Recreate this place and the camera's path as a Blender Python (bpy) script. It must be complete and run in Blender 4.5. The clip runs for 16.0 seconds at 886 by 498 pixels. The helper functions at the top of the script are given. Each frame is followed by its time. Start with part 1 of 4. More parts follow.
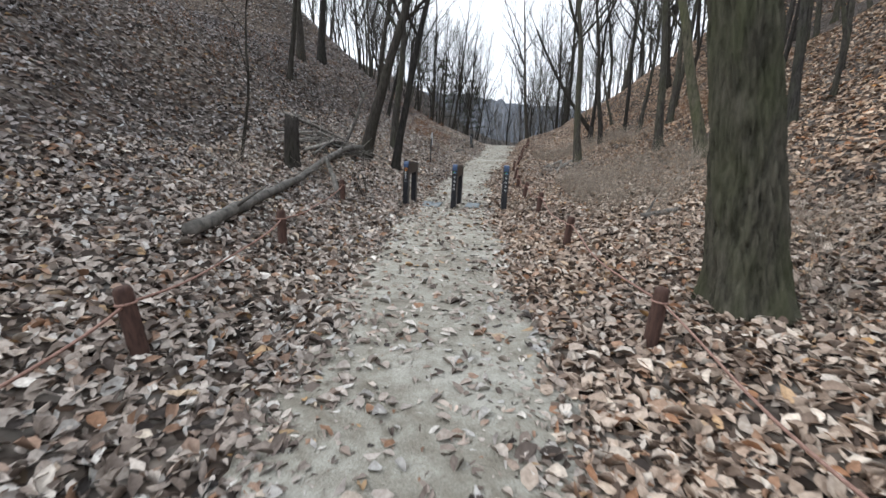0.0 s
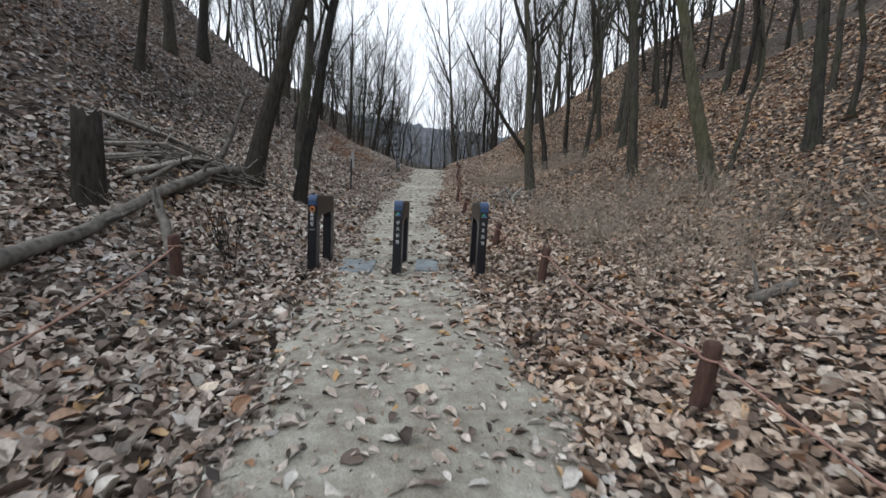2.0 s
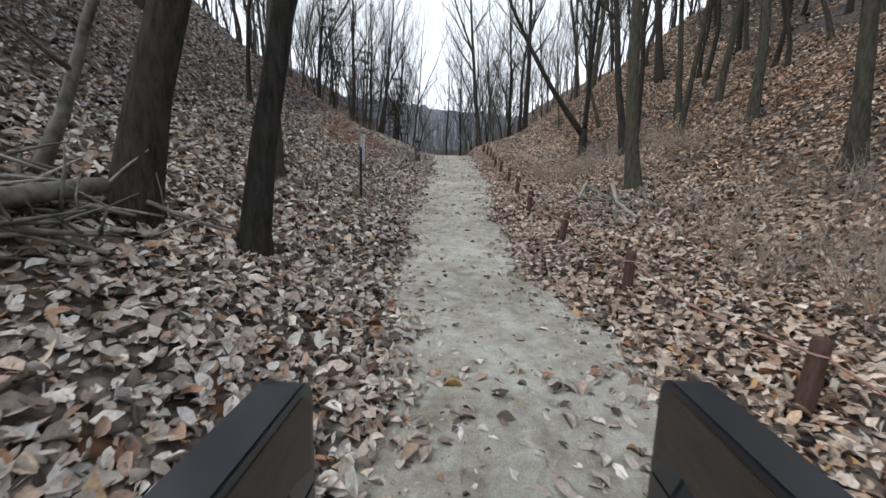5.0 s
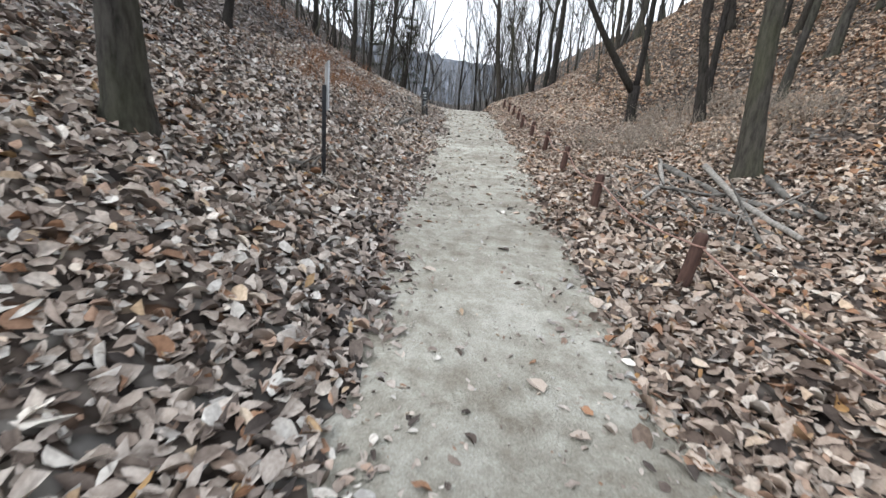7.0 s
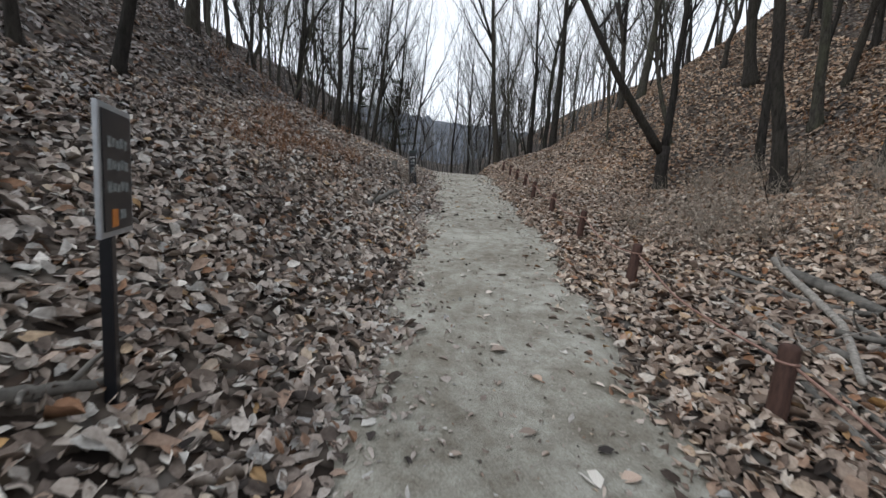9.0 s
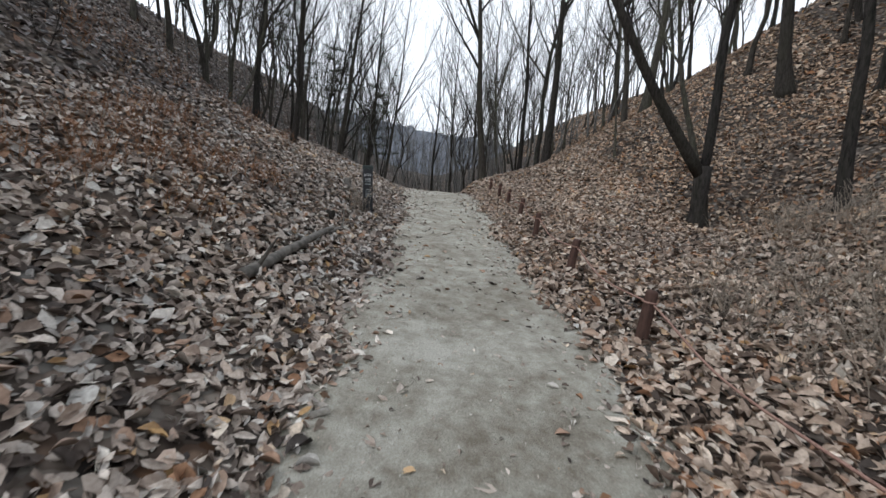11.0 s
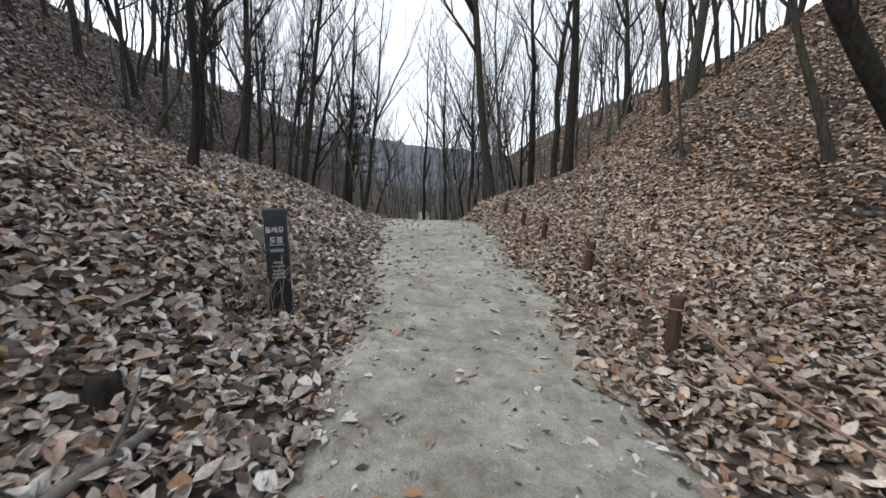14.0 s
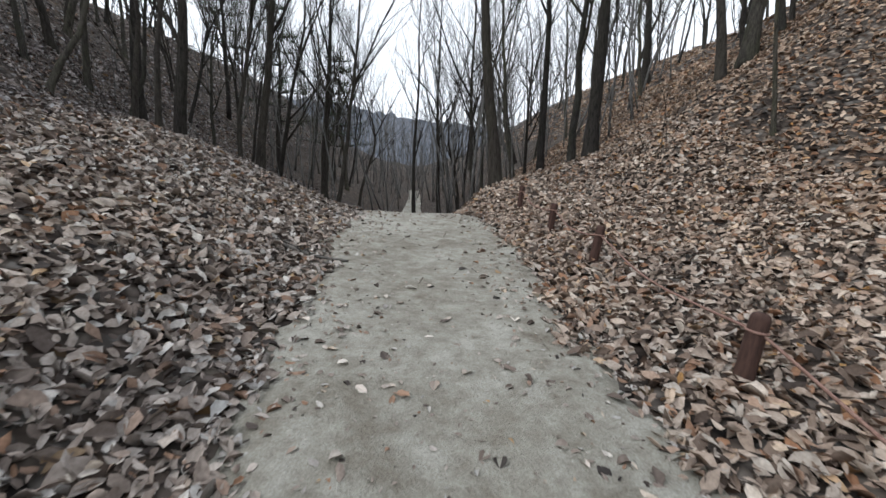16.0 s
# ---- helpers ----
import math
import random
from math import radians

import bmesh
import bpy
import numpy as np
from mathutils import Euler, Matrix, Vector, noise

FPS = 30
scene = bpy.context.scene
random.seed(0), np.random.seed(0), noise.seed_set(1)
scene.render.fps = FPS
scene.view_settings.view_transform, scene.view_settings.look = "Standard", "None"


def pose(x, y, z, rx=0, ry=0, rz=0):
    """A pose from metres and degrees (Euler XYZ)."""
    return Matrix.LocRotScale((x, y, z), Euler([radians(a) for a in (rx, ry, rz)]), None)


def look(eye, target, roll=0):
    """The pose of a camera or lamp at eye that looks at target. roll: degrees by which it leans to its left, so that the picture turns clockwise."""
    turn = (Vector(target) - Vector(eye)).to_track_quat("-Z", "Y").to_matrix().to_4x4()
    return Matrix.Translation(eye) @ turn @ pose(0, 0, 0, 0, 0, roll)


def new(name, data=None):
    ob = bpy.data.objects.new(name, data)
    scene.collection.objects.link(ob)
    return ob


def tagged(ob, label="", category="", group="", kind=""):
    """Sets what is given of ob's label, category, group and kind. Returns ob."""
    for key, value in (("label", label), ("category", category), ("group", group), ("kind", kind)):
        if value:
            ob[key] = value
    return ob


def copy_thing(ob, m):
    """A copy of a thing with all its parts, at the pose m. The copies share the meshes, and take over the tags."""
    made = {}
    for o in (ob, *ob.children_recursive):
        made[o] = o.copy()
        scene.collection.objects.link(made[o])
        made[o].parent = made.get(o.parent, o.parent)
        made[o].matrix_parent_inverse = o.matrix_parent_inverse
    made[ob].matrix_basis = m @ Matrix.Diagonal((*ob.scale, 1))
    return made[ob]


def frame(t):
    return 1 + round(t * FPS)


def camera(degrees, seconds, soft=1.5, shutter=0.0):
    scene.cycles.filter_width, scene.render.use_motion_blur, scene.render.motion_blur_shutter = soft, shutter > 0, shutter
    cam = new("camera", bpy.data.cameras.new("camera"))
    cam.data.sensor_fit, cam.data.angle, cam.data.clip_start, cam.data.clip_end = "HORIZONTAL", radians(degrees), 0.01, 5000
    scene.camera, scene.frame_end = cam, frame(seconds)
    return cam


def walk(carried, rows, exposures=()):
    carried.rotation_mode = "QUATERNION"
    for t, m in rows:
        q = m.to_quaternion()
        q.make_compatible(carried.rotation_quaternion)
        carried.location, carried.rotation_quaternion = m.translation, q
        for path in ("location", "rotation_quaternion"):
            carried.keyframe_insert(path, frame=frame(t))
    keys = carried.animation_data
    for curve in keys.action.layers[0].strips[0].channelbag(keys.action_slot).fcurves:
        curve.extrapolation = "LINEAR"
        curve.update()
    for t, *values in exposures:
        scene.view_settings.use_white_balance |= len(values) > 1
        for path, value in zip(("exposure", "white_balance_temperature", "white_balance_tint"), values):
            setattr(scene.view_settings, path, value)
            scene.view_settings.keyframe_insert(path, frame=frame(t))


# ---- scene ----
cam = camera(94.5, 16.0, soft=1.5, shutter=0.2)
PATH = [
    (0, (1.098, -19.82, -1.486), (0.786, -17.879, -1.851), 2.9),
    (0.5, (0.849, -18.991, -1.426), (0.548, -17.047, -1.789), 2.5),
    (1, (0.659, -18.061, -1.412), (0.441, -16.088, -1.654), -0.9),
    (1.5, (0.428, -17.15, -1.361), (0.313, -15.165, -1.584), -0.1),
    (2, (0.275, -16.266, -1.265), (0.343, -14.281, -1.502), 2.9),
    (2.5, (0.093, -15.404, -1.185), (0.094, -13.416, -1.409), 2.9),
    (3, (-0.123, -14.643, -1.122), (-0.109, -12.665, -1.413), 3.3),
    (3.5, (-0.253, -13.874, -1.04), (-0.237, -11.899, -1.354), 0.7),
    (4, (-0.464, -13.086, -0.935), (-0.444, -11.103, -1.195), 3.5),
    (6.5, (-0.867, -9.29, -0.719), (-0.783, -7.352, -1.208), -1.8),
    (7, (-0.838, -8.559, -0.65), (-0.796, -6.628, -1.167), 5.0),
    (7.5, (-0.727, -7.853, -0.51), (-0.491, -5.917, -0.953), -1.8),
    (8, (-0.77, -7.089, -0.415), (-0.529, -5.14, -0.795), 5.5),
    (8.5, (-0.795, -6.358, -0.3), (-0.597, -4.394, -0.622), 0.7),
    (9, (-0.874, -5.631, -0.237), (-0.821, -3.648, -0.493), 4.1),
    (11.5, (-0.522, -1.923, 0.309), (-0.381, 0.064, 0.128), 5.2),
    (12, (-0.563, -1.276, 0.37), (-0.531, 0.717, 0.214), 3.4),
    (12.5, (-0.607, -0.513, 0.487), (-0.566, 1.482, 0.349), 5.3),
    (13, (-0.597, 0.172, 0.598), (-0.557, 2.17, 0.526), 1.7),
    (13.5, (-0.528, 0.901, 0.709), (-0.392, 2.894, 0.607), 3.5),
    (14, (-0.442, 1.61, 0.788), (-0.295, 3.599, 0.647), 1.6),
    (14.5, (-0.48, 2.318, 0.869), (-0.306, 4.301, 0.681), 2.5),
    (15, (-0.398, 3.002, 0.967), (-0.207, 4.972, 0.679), 0.7),
    (15.5, (-0.334, 3.727, 1.041), (-0.139, 5.7, 0.777), 2.5),
    (16, (-0.221, 4.428, 1.135), (-0.034, 6.403, 0.88), 2.5),
]
walk(cam, [(t, look(eye, target, roll)) for t, eye, target, roll in PATH],
     [(t, stops, 6070, 7) for t, stops in ((0, 0.57), (0.5, 0.15), (1, 0.04), (1.5, -0.1), (2, 0.2), (2.5, 0.45), (3, 0.42), (3.5, 0.54), (4, 0.1), (6.5, 0.95), (7, 0.95), (7.5, 0.72), (8, 0.5), (8.5, 0.25), (9, 0.1), (11.5, 0.27), (12, 0.3), (12.5, 0.3), (13.5, 0.28), (14.5, 0.5), (15, 0.55), (15.5, 0.4), (16, 0.35))])


# ---- light: overcast late afternoon ----
world = bpy.data.worlds.new("overcast_sky")
scene.world = world
world.use_nodes = True
wn, wl = world.node_tree.nodes, world.node_tree.links
sky = wn.new("ShaderNodeTexSky")
sky.sky_type, sky.sun_disc = "NISHITA", False
sky.sun_elevation, sky.sun_rotation = radians(38), radians(-70)
veil = wn.new("ShaderNodeHueSaturation")
veil.inputs["Saturation"].default_value = 0.35
wl.new(sky.outputs[0], veil.inputs["Color"])
cloud = wn.new("ShaderNodeMixRGB")
cloud.inputs[0].default_value = 0.75
cloud.inputs[2].default_value = (8.95, 8.9, 9.15, 1)
wl.new(veil.outputs[0], cloud.inputs[1])
wl.new(cloud.outputs[0], wn["Background"].inputs["Color"])
wn["Background"].inputs["Strength"].default_value = 0.135
sun = new("sun", bpy.data.lights.new("sun", "SUN"))
sun.data.energy, sun.data.angle, sun.data.color = 1.0, radians(25), (1.0, 0.96, 0.9)
sun.matrix_world = look((-30, -8, 26), (0, 0, 0))

# ---- terrain ----
PY = (-90, -20, -11.2, -7.5, -3.5, 0.8, 4.5, 6.5, 8.7, 10.5, 12, 12.8, 13.6, 16, 20, 30, 50, 75, 110, 150, 300)
PZ = (-8, -2.95, -2.25, -1.9, -1.35, -0.75, -0.2, 0.1, 0.35, 0.56, 0.72, 0.75, 0.66, 0.1, -0.3, -0.2, 2.0, 5, 9, 14, 20)
CY = (-90, -22, -18, -14.6, -11.4, -8.4, -3, 4, 11, 20, 40, 300)
CX = (5, 1.3, 0.7, 0.27, -0.1, -0.05, -0.15, 0.0, 0.05, -0.3, 0.5, 4)
LD = (0, 1.1, 1.6, 2.5, 3.5, 4.5, 6, 7.5, 9, 12, 18, 40, 150)
L_SOUTH = (0, 0.02, 0.1, 0.35, 0.6, 0.85, 1.7, 2.95, 3.95, 5.5, 6.4, 6.4, 5)
L_MID = (0, 0.02, 0.14, 0.58, 1.05, 1.55, 2.55, 3.6, 4.55, 5.8, 6.6, 6.6, 5)
L_NORTH = (0, 0.02, 0.12, 0.5, 0.95, 1.25, 1.55, 2.1, 3.3, 6.0, 11, 15, 12)
RD = (0, 1.2, 3, 3.6, 5, 7, 8.5, 10, 13, 17, 24, 40, 150)
R_SOUTH = (0, 0.02, 0.22, 0.36, 0.85, 1.78, 2.75, 3.85, 6.4, 9.6, 14, 16, 12)
R_MID = (0, 0.02, 0.22, 0.36, 0.85, 1.75, 2.6, 3.45, 5.3, 7.7, 11, 12, 9)
R_NORTH = (0, 0.02, 0.68, 1.05, 2.15, 3.4, 4.45, 5.6, 7.9, 10.6, 14, 15, 10)


def blend(v, a, b):
    s = np.clip((v - a) / (b - a), 0, 1)
    return s * s * (3 - 2 * s)


def terrain(x, y):
    """Height of the ground at x, y (numbers or arrays)."""
    x, y = np.asarray(x, float), np.asarray(y, float)
    d = x - np.interp(y, CY, CX)
    s, n = blend(y, -12.5, -9), blend(y, 6, 12)
    left = np.interp(-d, LD, L_SOUTH) * (1 - s) + (np.interp(-d, LD, L_MID) * (1 - n) + np.interp(-d, LD, L_NORTH) * n) * s
    k, m = blend(y, -5, 2), blend(y, 8, 14)
    right = np.interp(d, RD, R_SOUTH) * (1 - k) + (np.interp(d, RD, R_MID) * (1 - m) + np.interp(d, RD, R_NORTH) * m) * k
    side = np.where(d < 0, left, right) * (1 - 0.6 * blend(y, 50, 110))
    side = side - 0.9 * np.exp(-(((x - 6.5) / 2.4) ** 2) - ((y - 5.2) / 1.9) ** 2)
    rough = np.clip((abs(d) - 1.3) / 3, 0, 1)
    bumps = 0.10 * np.sin(1.1 * x + 0.6 * y) * np.sin(0.8 * y - 0.5 * x + 1) + 0.05 * np.sin(2.7 * x + 1.3 * y + 2) * np.sin(2.1 * y - 1.6 * x)
    fine = 0.012 * np.sin(5.1 * x + 1.7 * y) * np.sin(3.3 * y - 2 * x)
    shoulder = 0.55 * blend(d, 0.7, 1.7) * (1 - blend(d, 2.4, 5)) * blend(y, 12.5, 14) * (1 - blend(y, 17, 24))
    return np.interp(y, PY, PZ) + shoulder + side + rough * bumps + fine

# ---- materials ----
def nodes_of(name, rough=0.8, spec=0.3, metal=0.0):
    mat = bpy.data.materials.new(name)
    mat.use_nodes = True
    nt = mat.node_tree
    b = nt.nodes["Principled BSDF"]
    b.inputs["Roughness"].default_value = rough
    b.inputs["Specular IOR Level"].default_value = spec
    b.inputs["Metallic"].default_value = metal
    return mat, nt.nodes, nt.links, b


def ramp(n, stops):
    r = n.new("ShaderNodeValToRGB")
    while len(r.color_ramp.elements) < len(stops):
        r.color_ramp.elements.new(0.5)
    for e, (p, c) in zip(r.color_ramp.elements, stops):
        e.position, e.color = p, (*c, 1)
    return r


def coords(n, l, scale=(1, 1, 1), kind="Object"):
    t, m = n.new("ShaderNodeTexCoord"), n.new("ShaderNodeMapping")
    m.inputs["Scale"].default_value = scale
    l.new(t.outputs[kind], m.inputs["Vector"])
    return m.outputs["Vector"]


def noise_tex(n, l, vec, scale, detail=6, rough=0.6):
    t = n.new("ShaderNodeTexNoise")
    t.inputs["Scale"].default_value, t.inputs["Detail"].default_value, t.inputs["Roughness"].default_value = scale, detail, rough
    if vec:
        l.new(vec, t.inputs["Vector"])
    return t


def bump(n, l, b, height, strength, dist):
    k = n.new("ShaderNodeBump")
    k.inputs["Strength"].default_value, k.inputs["Distance"].default_value = strength, dist
    l.new(height, k.inputs["Height"])
    l.new(k.outputs[0], b.inputs["Normal"])


def mixed(n, l, fac, a, b, mode="MIX"):
    m = n.new("ShaderNodeMixRGB")
    m.blend_type = mode
    for v, s in ((fac, 0), (a, 1), (b, 2)):
        if isinstance(v, (int, float)):
            m.inputs[s].default_value = v
        elif isinstance(v, tuple):
            m.inputs[s].default_value = (*v, 1)
        else:
            l.new(v, m.inputs[s])
    return m.outputs[0]


LEAF_STOPS = [(0.0, (0.05, 0.043, 0.04)), (0.09, (0.15, 0.118, 0.1)), (0.22, (0.33, 0.27, 0.228)), (0.42, (0.5, 0.432, 0.375)),
              (0.62, (0.68, 0.61, 0.545)), (0.71, (0.36, 0.2, 0.115)), (0.77, (0.4, 0.335, 0.285)), (0.86, (0.56, 0.545, 0.515)), (0.95, (0.84, 0.79, 0.72)), (1.0, (0.5, 0.31, 0.13))]


def leaf_material(name, tint):
    m, n, l, b = nodes_of(name, 0.75, 0.25)
    g = n.new("ShaderNodeNewGeometry")
    r = ramp(n, LEAF_STOPS)
    l.new(g.outputs["Random Per Island"], r.inputs[0])
    v = coords(n, l)
    big = noise_tex(n, l, v, 0.35, 3)
    small = noise_tex(n, l, v, 45, 4)
    tone = ramp(n, [(0.3, (0.72, 0.71, 0.72)), (0.7, (1.1, 1.05, 1.0))])
    l.new(big.outputs[0], tone.inputs[0])
    c = mixed(n, l, 1.0, r.outputs[0], tone.outputs[0], "MULTIPLY")
    vein = ramp(n, [(0.35, (0.6, 0.57, 0.55)), (0.65, (1.1, 1.1, 1.1))])
    l.new(small.outputs[0], vein.inputs[0])
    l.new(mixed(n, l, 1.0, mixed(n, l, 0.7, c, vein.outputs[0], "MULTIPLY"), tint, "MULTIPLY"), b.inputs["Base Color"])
    bump(n, l, b, small.outputs[0], 0.4, 0.004)
    return m


def single_leaf_material():
    m, n, l, b = nodes_of("dry_leaf_single", 0.75, 0.25)
    g = n.new("ShaderNodeObjectInfo")
    r = ramp(n, LEAF_STOPS)
    l.new(g.outputs["Random"], r.inputs[0])
    small = noise_tex(n, l, coords(n, l), 45, 4)
    vein = ramp(n, [(0.35, (0.7, 0.67, 0.65)), (0.65, (1.1, 1.1, 1.1))])
    l.new(small.outputs[0], vein.inputs[0])
    l.new(mixed(n, l, 0.7, r.outputs[0], vein.outputs[0], "MULTIPLY"), b.inputs["Base Color"])
    return m


def ground_material():
    """Leaf-strewn forest soil."""
    m, n, l, b = nodes_of("forest_floor", 0.9, 0.15)
    v = coords(n, l)
    warp = noise_tex(n, l, v, 9, 3)
    vec = mixed(n, l, 0.06, v, warp.outputs["Color"], "ADD")
    vo = n.new("ShaderNodeTexVoronoi")
    vo.inputs["Scale"].default_value = 11
    l.new(vec, vo.inputs["Vector"])
    sep = n.new("ShaderNodeSeparateColor")
    l.new(vo.outputs["Color"], sep.inputs[0])
    r = ramp(n, LEAF_STOPS)
    l.new(sep.outputs[0], r.inputs[0])
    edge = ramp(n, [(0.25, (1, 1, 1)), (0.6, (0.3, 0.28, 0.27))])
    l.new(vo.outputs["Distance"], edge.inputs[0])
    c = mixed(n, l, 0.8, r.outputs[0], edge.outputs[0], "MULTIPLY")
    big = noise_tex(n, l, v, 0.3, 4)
    # Dark soil; the tone also carries shade between leaves and on far slopes.
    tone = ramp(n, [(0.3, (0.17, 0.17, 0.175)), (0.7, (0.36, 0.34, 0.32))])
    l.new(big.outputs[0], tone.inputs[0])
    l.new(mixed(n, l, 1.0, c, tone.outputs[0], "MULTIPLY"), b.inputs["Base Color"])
    bump(n, l, b, sep.outputs[1], 0.9, 0.05)
    return m


def path_material():
    m, n, l, b = nodes_of("trodden_earth", 0.92, 0.15)
    v = coords(n, l)
    big, mid, fine = noise_tex(n, l, v, 0.9, 4), noise_tex(n, l, v, 7, 6, 0.7), noise_tex(n, l, v, 90, 5, 0.7)
    r = ramp(n, [(0.38, (0.22, 0.195, 0.158)), (0.49, (0.365, 0.348, 0.3)), (0.6, (0.52, 0.51, 0.46))])
    patch = noise_tex(n, l, v, 2.6, 5, 0.7)
    l.new(mixed(n, l, 0.45, mixed(n, l, 0.5, big.outputs[0], patch.outputs[0]), mid.outputs[0]), r.inputs[0])
    g = ramp(n, [(0.35, (0.55, 0.53, 0.5)), (0.65, (1.18, 1.18, 1.16))])
    l.new(fine.outputs[0], g.inputs[0])
    l.new(mixed(n, l, 0.6, r.outputs[0], g.outputs[0], "MULTIPLY"), b.inputs["Base Color"])
    bump(n, l, b, mixed(n, l, 0.35, mid.outputs[0], fine.outputs[0]), 0.9, 0.05)
    return m


def bark_material(name, dark, light, moss=0.0, scale=1.0):
    m, n, l, b = nodes_of(name, 0.95, 0.1)
    v = coords(n, l, (14 * scale, 14 * scale, 3.0 * scale))
    ridge = noise_tex(n, l, v, 1.6, 6, 0.7)
    big = noise_tex(n, l, coords(n, l, (2, 2, 0.8)), 1.4, 3)
    r = ramp(n, [(0.32, dark), (0.62, light)])
    l.new(ridge.outputs[0], r.inputs[0])
    mo = ramp(n, [(0.4, (0, 0, 0)), (0.65, (moss, moss, moss))])
    l.new(big.outputs[0], mo.inputs[0])
    info = n.new("ShaderNodeObjectInfo")
    tint = ramp(n, [(0.0, (0.75, 0.74, 0.76)), (1.0, (1.25, 1.2, 1.12))])
    l.new(info.outputs["Random"], tint.inputs[0])
    c = mixed(n, l, mo.outputs[0], r.outputs[0], (0.075, 0.085, 0.045))
    l.new(mixed(n, l, 1.0, c, tint.outputs[0], "MULTIPLY"), b.inputs["Base Color"])
    bump(n, l, b, ridge.outputs[0], 0.9, 0.03)
    return m


def simple_material(name, a, c, scale=20, rough=0.6, spec=0.4, strength=0.2, stretch=(1, 1, 1), metal=0.0):
    m, n, l, b = nodes_of(name, rough, spec, metal)
    t = noise_tex(n, l, coords(n, l, stretch), scale, 6, 0.65)
    r = ramp(n, [(0.3, a), (0.7, c)])
    l.new(t.outputs[0], r.inputs[0])
    l.new(r.outputs[0], b.inputs["Base Color"])
    bump(n, l, b, t.outputs[0], strength, 0.01)
    return m


LEAF, LEAF_WARM = leaf_material("grey_brown_leaf", (0.91, 0.945, 0.975)), leaf_material("tan_leaf", (0.97, 0.93, 0.885))
# First tint is darker and bluer: the left bank's shade, in the colour.
LEAF_SHADED, LEAF_RUST = leaf_material("shaded_leaf", (0.6, 0.635, 0.7)), leaf_material("russet_leaf", (0.9, 0.79, 0.68))
LEAF1, GROUND, EARTH = single_leaf_material(), ground_material(), path_material()
BARK = bark_material("grey_bark", (0.02, 0.019, 0.018), (0.088, 0.083, 0.074), 0.35)
BARK_DARK = bark_material("dark_bark", (0.014, 0.013, 0.013), (0.055, 0.05, 0.046), 0.1)
BARK_MOSS = bark_material("mossy_bark", (0.024, 0.024, 0.019), (0.12, 0.115, 0.09), 0.6, 0.8)
DEADWOOD = simple_material("weathered_deadwood", (0.13, 0.12, 0.11), (0.42, 0.39, 0.35), 9, 0.9, 0.15, 0.6, (3, 3, 1))
LOGBARK = simple_material("grey_log_bark", (0.045, 0.043, 0.04), (0.22, 0.205, 0.185), 8, 0.9, 0.15, 0.7)
POSTWOOD = simple_material("reddish_stained_wood", (0.04, 0.024, 0.02), (0.105, 0.06, 0.048), 16, 0.8, 0.2, 0.4, (3, 3, 0.6))
ROPE = simple_material("faded_red_rope", (0.2, 0.115, 0.095), (0.38, 0.245, 0.2), 60, 0.9, 0.1, 0.6)
STEEL = simple_material("dark_painted_metal", (0.006, 0.007, 0.01), (0.013, 0.014, 0.018), 6, 0.28, 0.5, 0.04)
# Blue of the sky reflected in the glossy barrier top, put into the colour.
SKY_SHEEN = simple_material("blue_sky_sheen", (0.02, 0.045, 0.11), (0.035, 0.07, 0.15), 8, 0.35, 0.5, 0.03)
# Brown of leaves reflected in the dark barrier sides, put into the colour.
LEAF_SHEEN = simple_material("brown_leaf_sheen", (0.022, 0.016, 0.013), (0.05, 0.038, 0.03), 7, 0.45, 0.4, 0.1, (1, 1, 4))
WHITE = simple_material("white_print", (0.68, 0.7, 0.72), (0.8, 0.8, 0.8), 30, 0.6, 0.3, 0.0)
GREYINK = simple_material("grey_print", (0.15, 0.17, 0.18), (0.3, 0.32, 0.32), 60, 0.6, 0.3, 0.0)
ORANGE = simple_material("orange_print", (0.5, 0.17, 0.03), (0.62, 0.24, 0.05), 30, 0.5, 0.3, 0.0)
BLUE = simple_material("blue_print", (0.03, 0.12, 0.42), (0.05, 0.2, 0.5), 30, 0.5, 0.3, 0.0)
GREEN = simple_material("green_print", (0.08, 0.3, 0.12), (0.14, 0.4, 0.2), 30, 0.5, 0.3, 0.0)
ALU = simple_material("aluminium_edge", (0.42, 0.44, 0.46), (0.55, 0.56, 0.58), 12, 0.4, 0.5, 0.05, (1, 1, 1), 0.6)
CONCRETE = simple_material("grey_concrete", (0.16, 0.185, 0.2), (0.29, 0.32, 0.33), 7, 0.85, 0.2, 0.3)
STRAW = simple_material("dry_stalk", (0.15, 0.125, 0.1), (0.42, 0.36, 0.3), 3, 0.9, 0.1, 0.0)
RED_STRAW = simple_material("dry_bracken", (0.16, 0.075, 0.04), (0.32, 0.17, 0.09), 3, 0.9, 0.1, 0.0)
# Lighter than the other barks: distance haze put into the colour.
SAPLING_HAZED = bark_material("hazed_sapling_bark", (0.06, 0.06, 0.062), (0.2, 0.2, 0.2))
NEEDLE = simple_material("pine_needles", (0.02, 0.035, 0.015), (0.06, 0.085, 0.04), 4, 0.8, 0.2, 0.0)


# ---- mesh tools ----
def mesh_object(name, verts, faces, mat, parent=None, label="", smooth=True):
    me = bpy.data.meshes.new(name)
    me.from_pydata([tuple(v) for v in verts], [], faces)
    me.materials.append(mat)
    if smooth:
        me.shade_smooth()
    ob = new(name, me)
    ob.parent = parent
    return tagged(ob, label)


def part(name, bm, material, parent, label=""):
    me = bpy.data.meshes.new(name)
    bmesh.ops.recalc_face_normals(bm, faces=bm.faces)
    bm.to_mesh(me)
    bm.free()
    me.materials.append(material)
    ob = new(name, me)
    ob.parent = parent
    return tagged(ob, label)


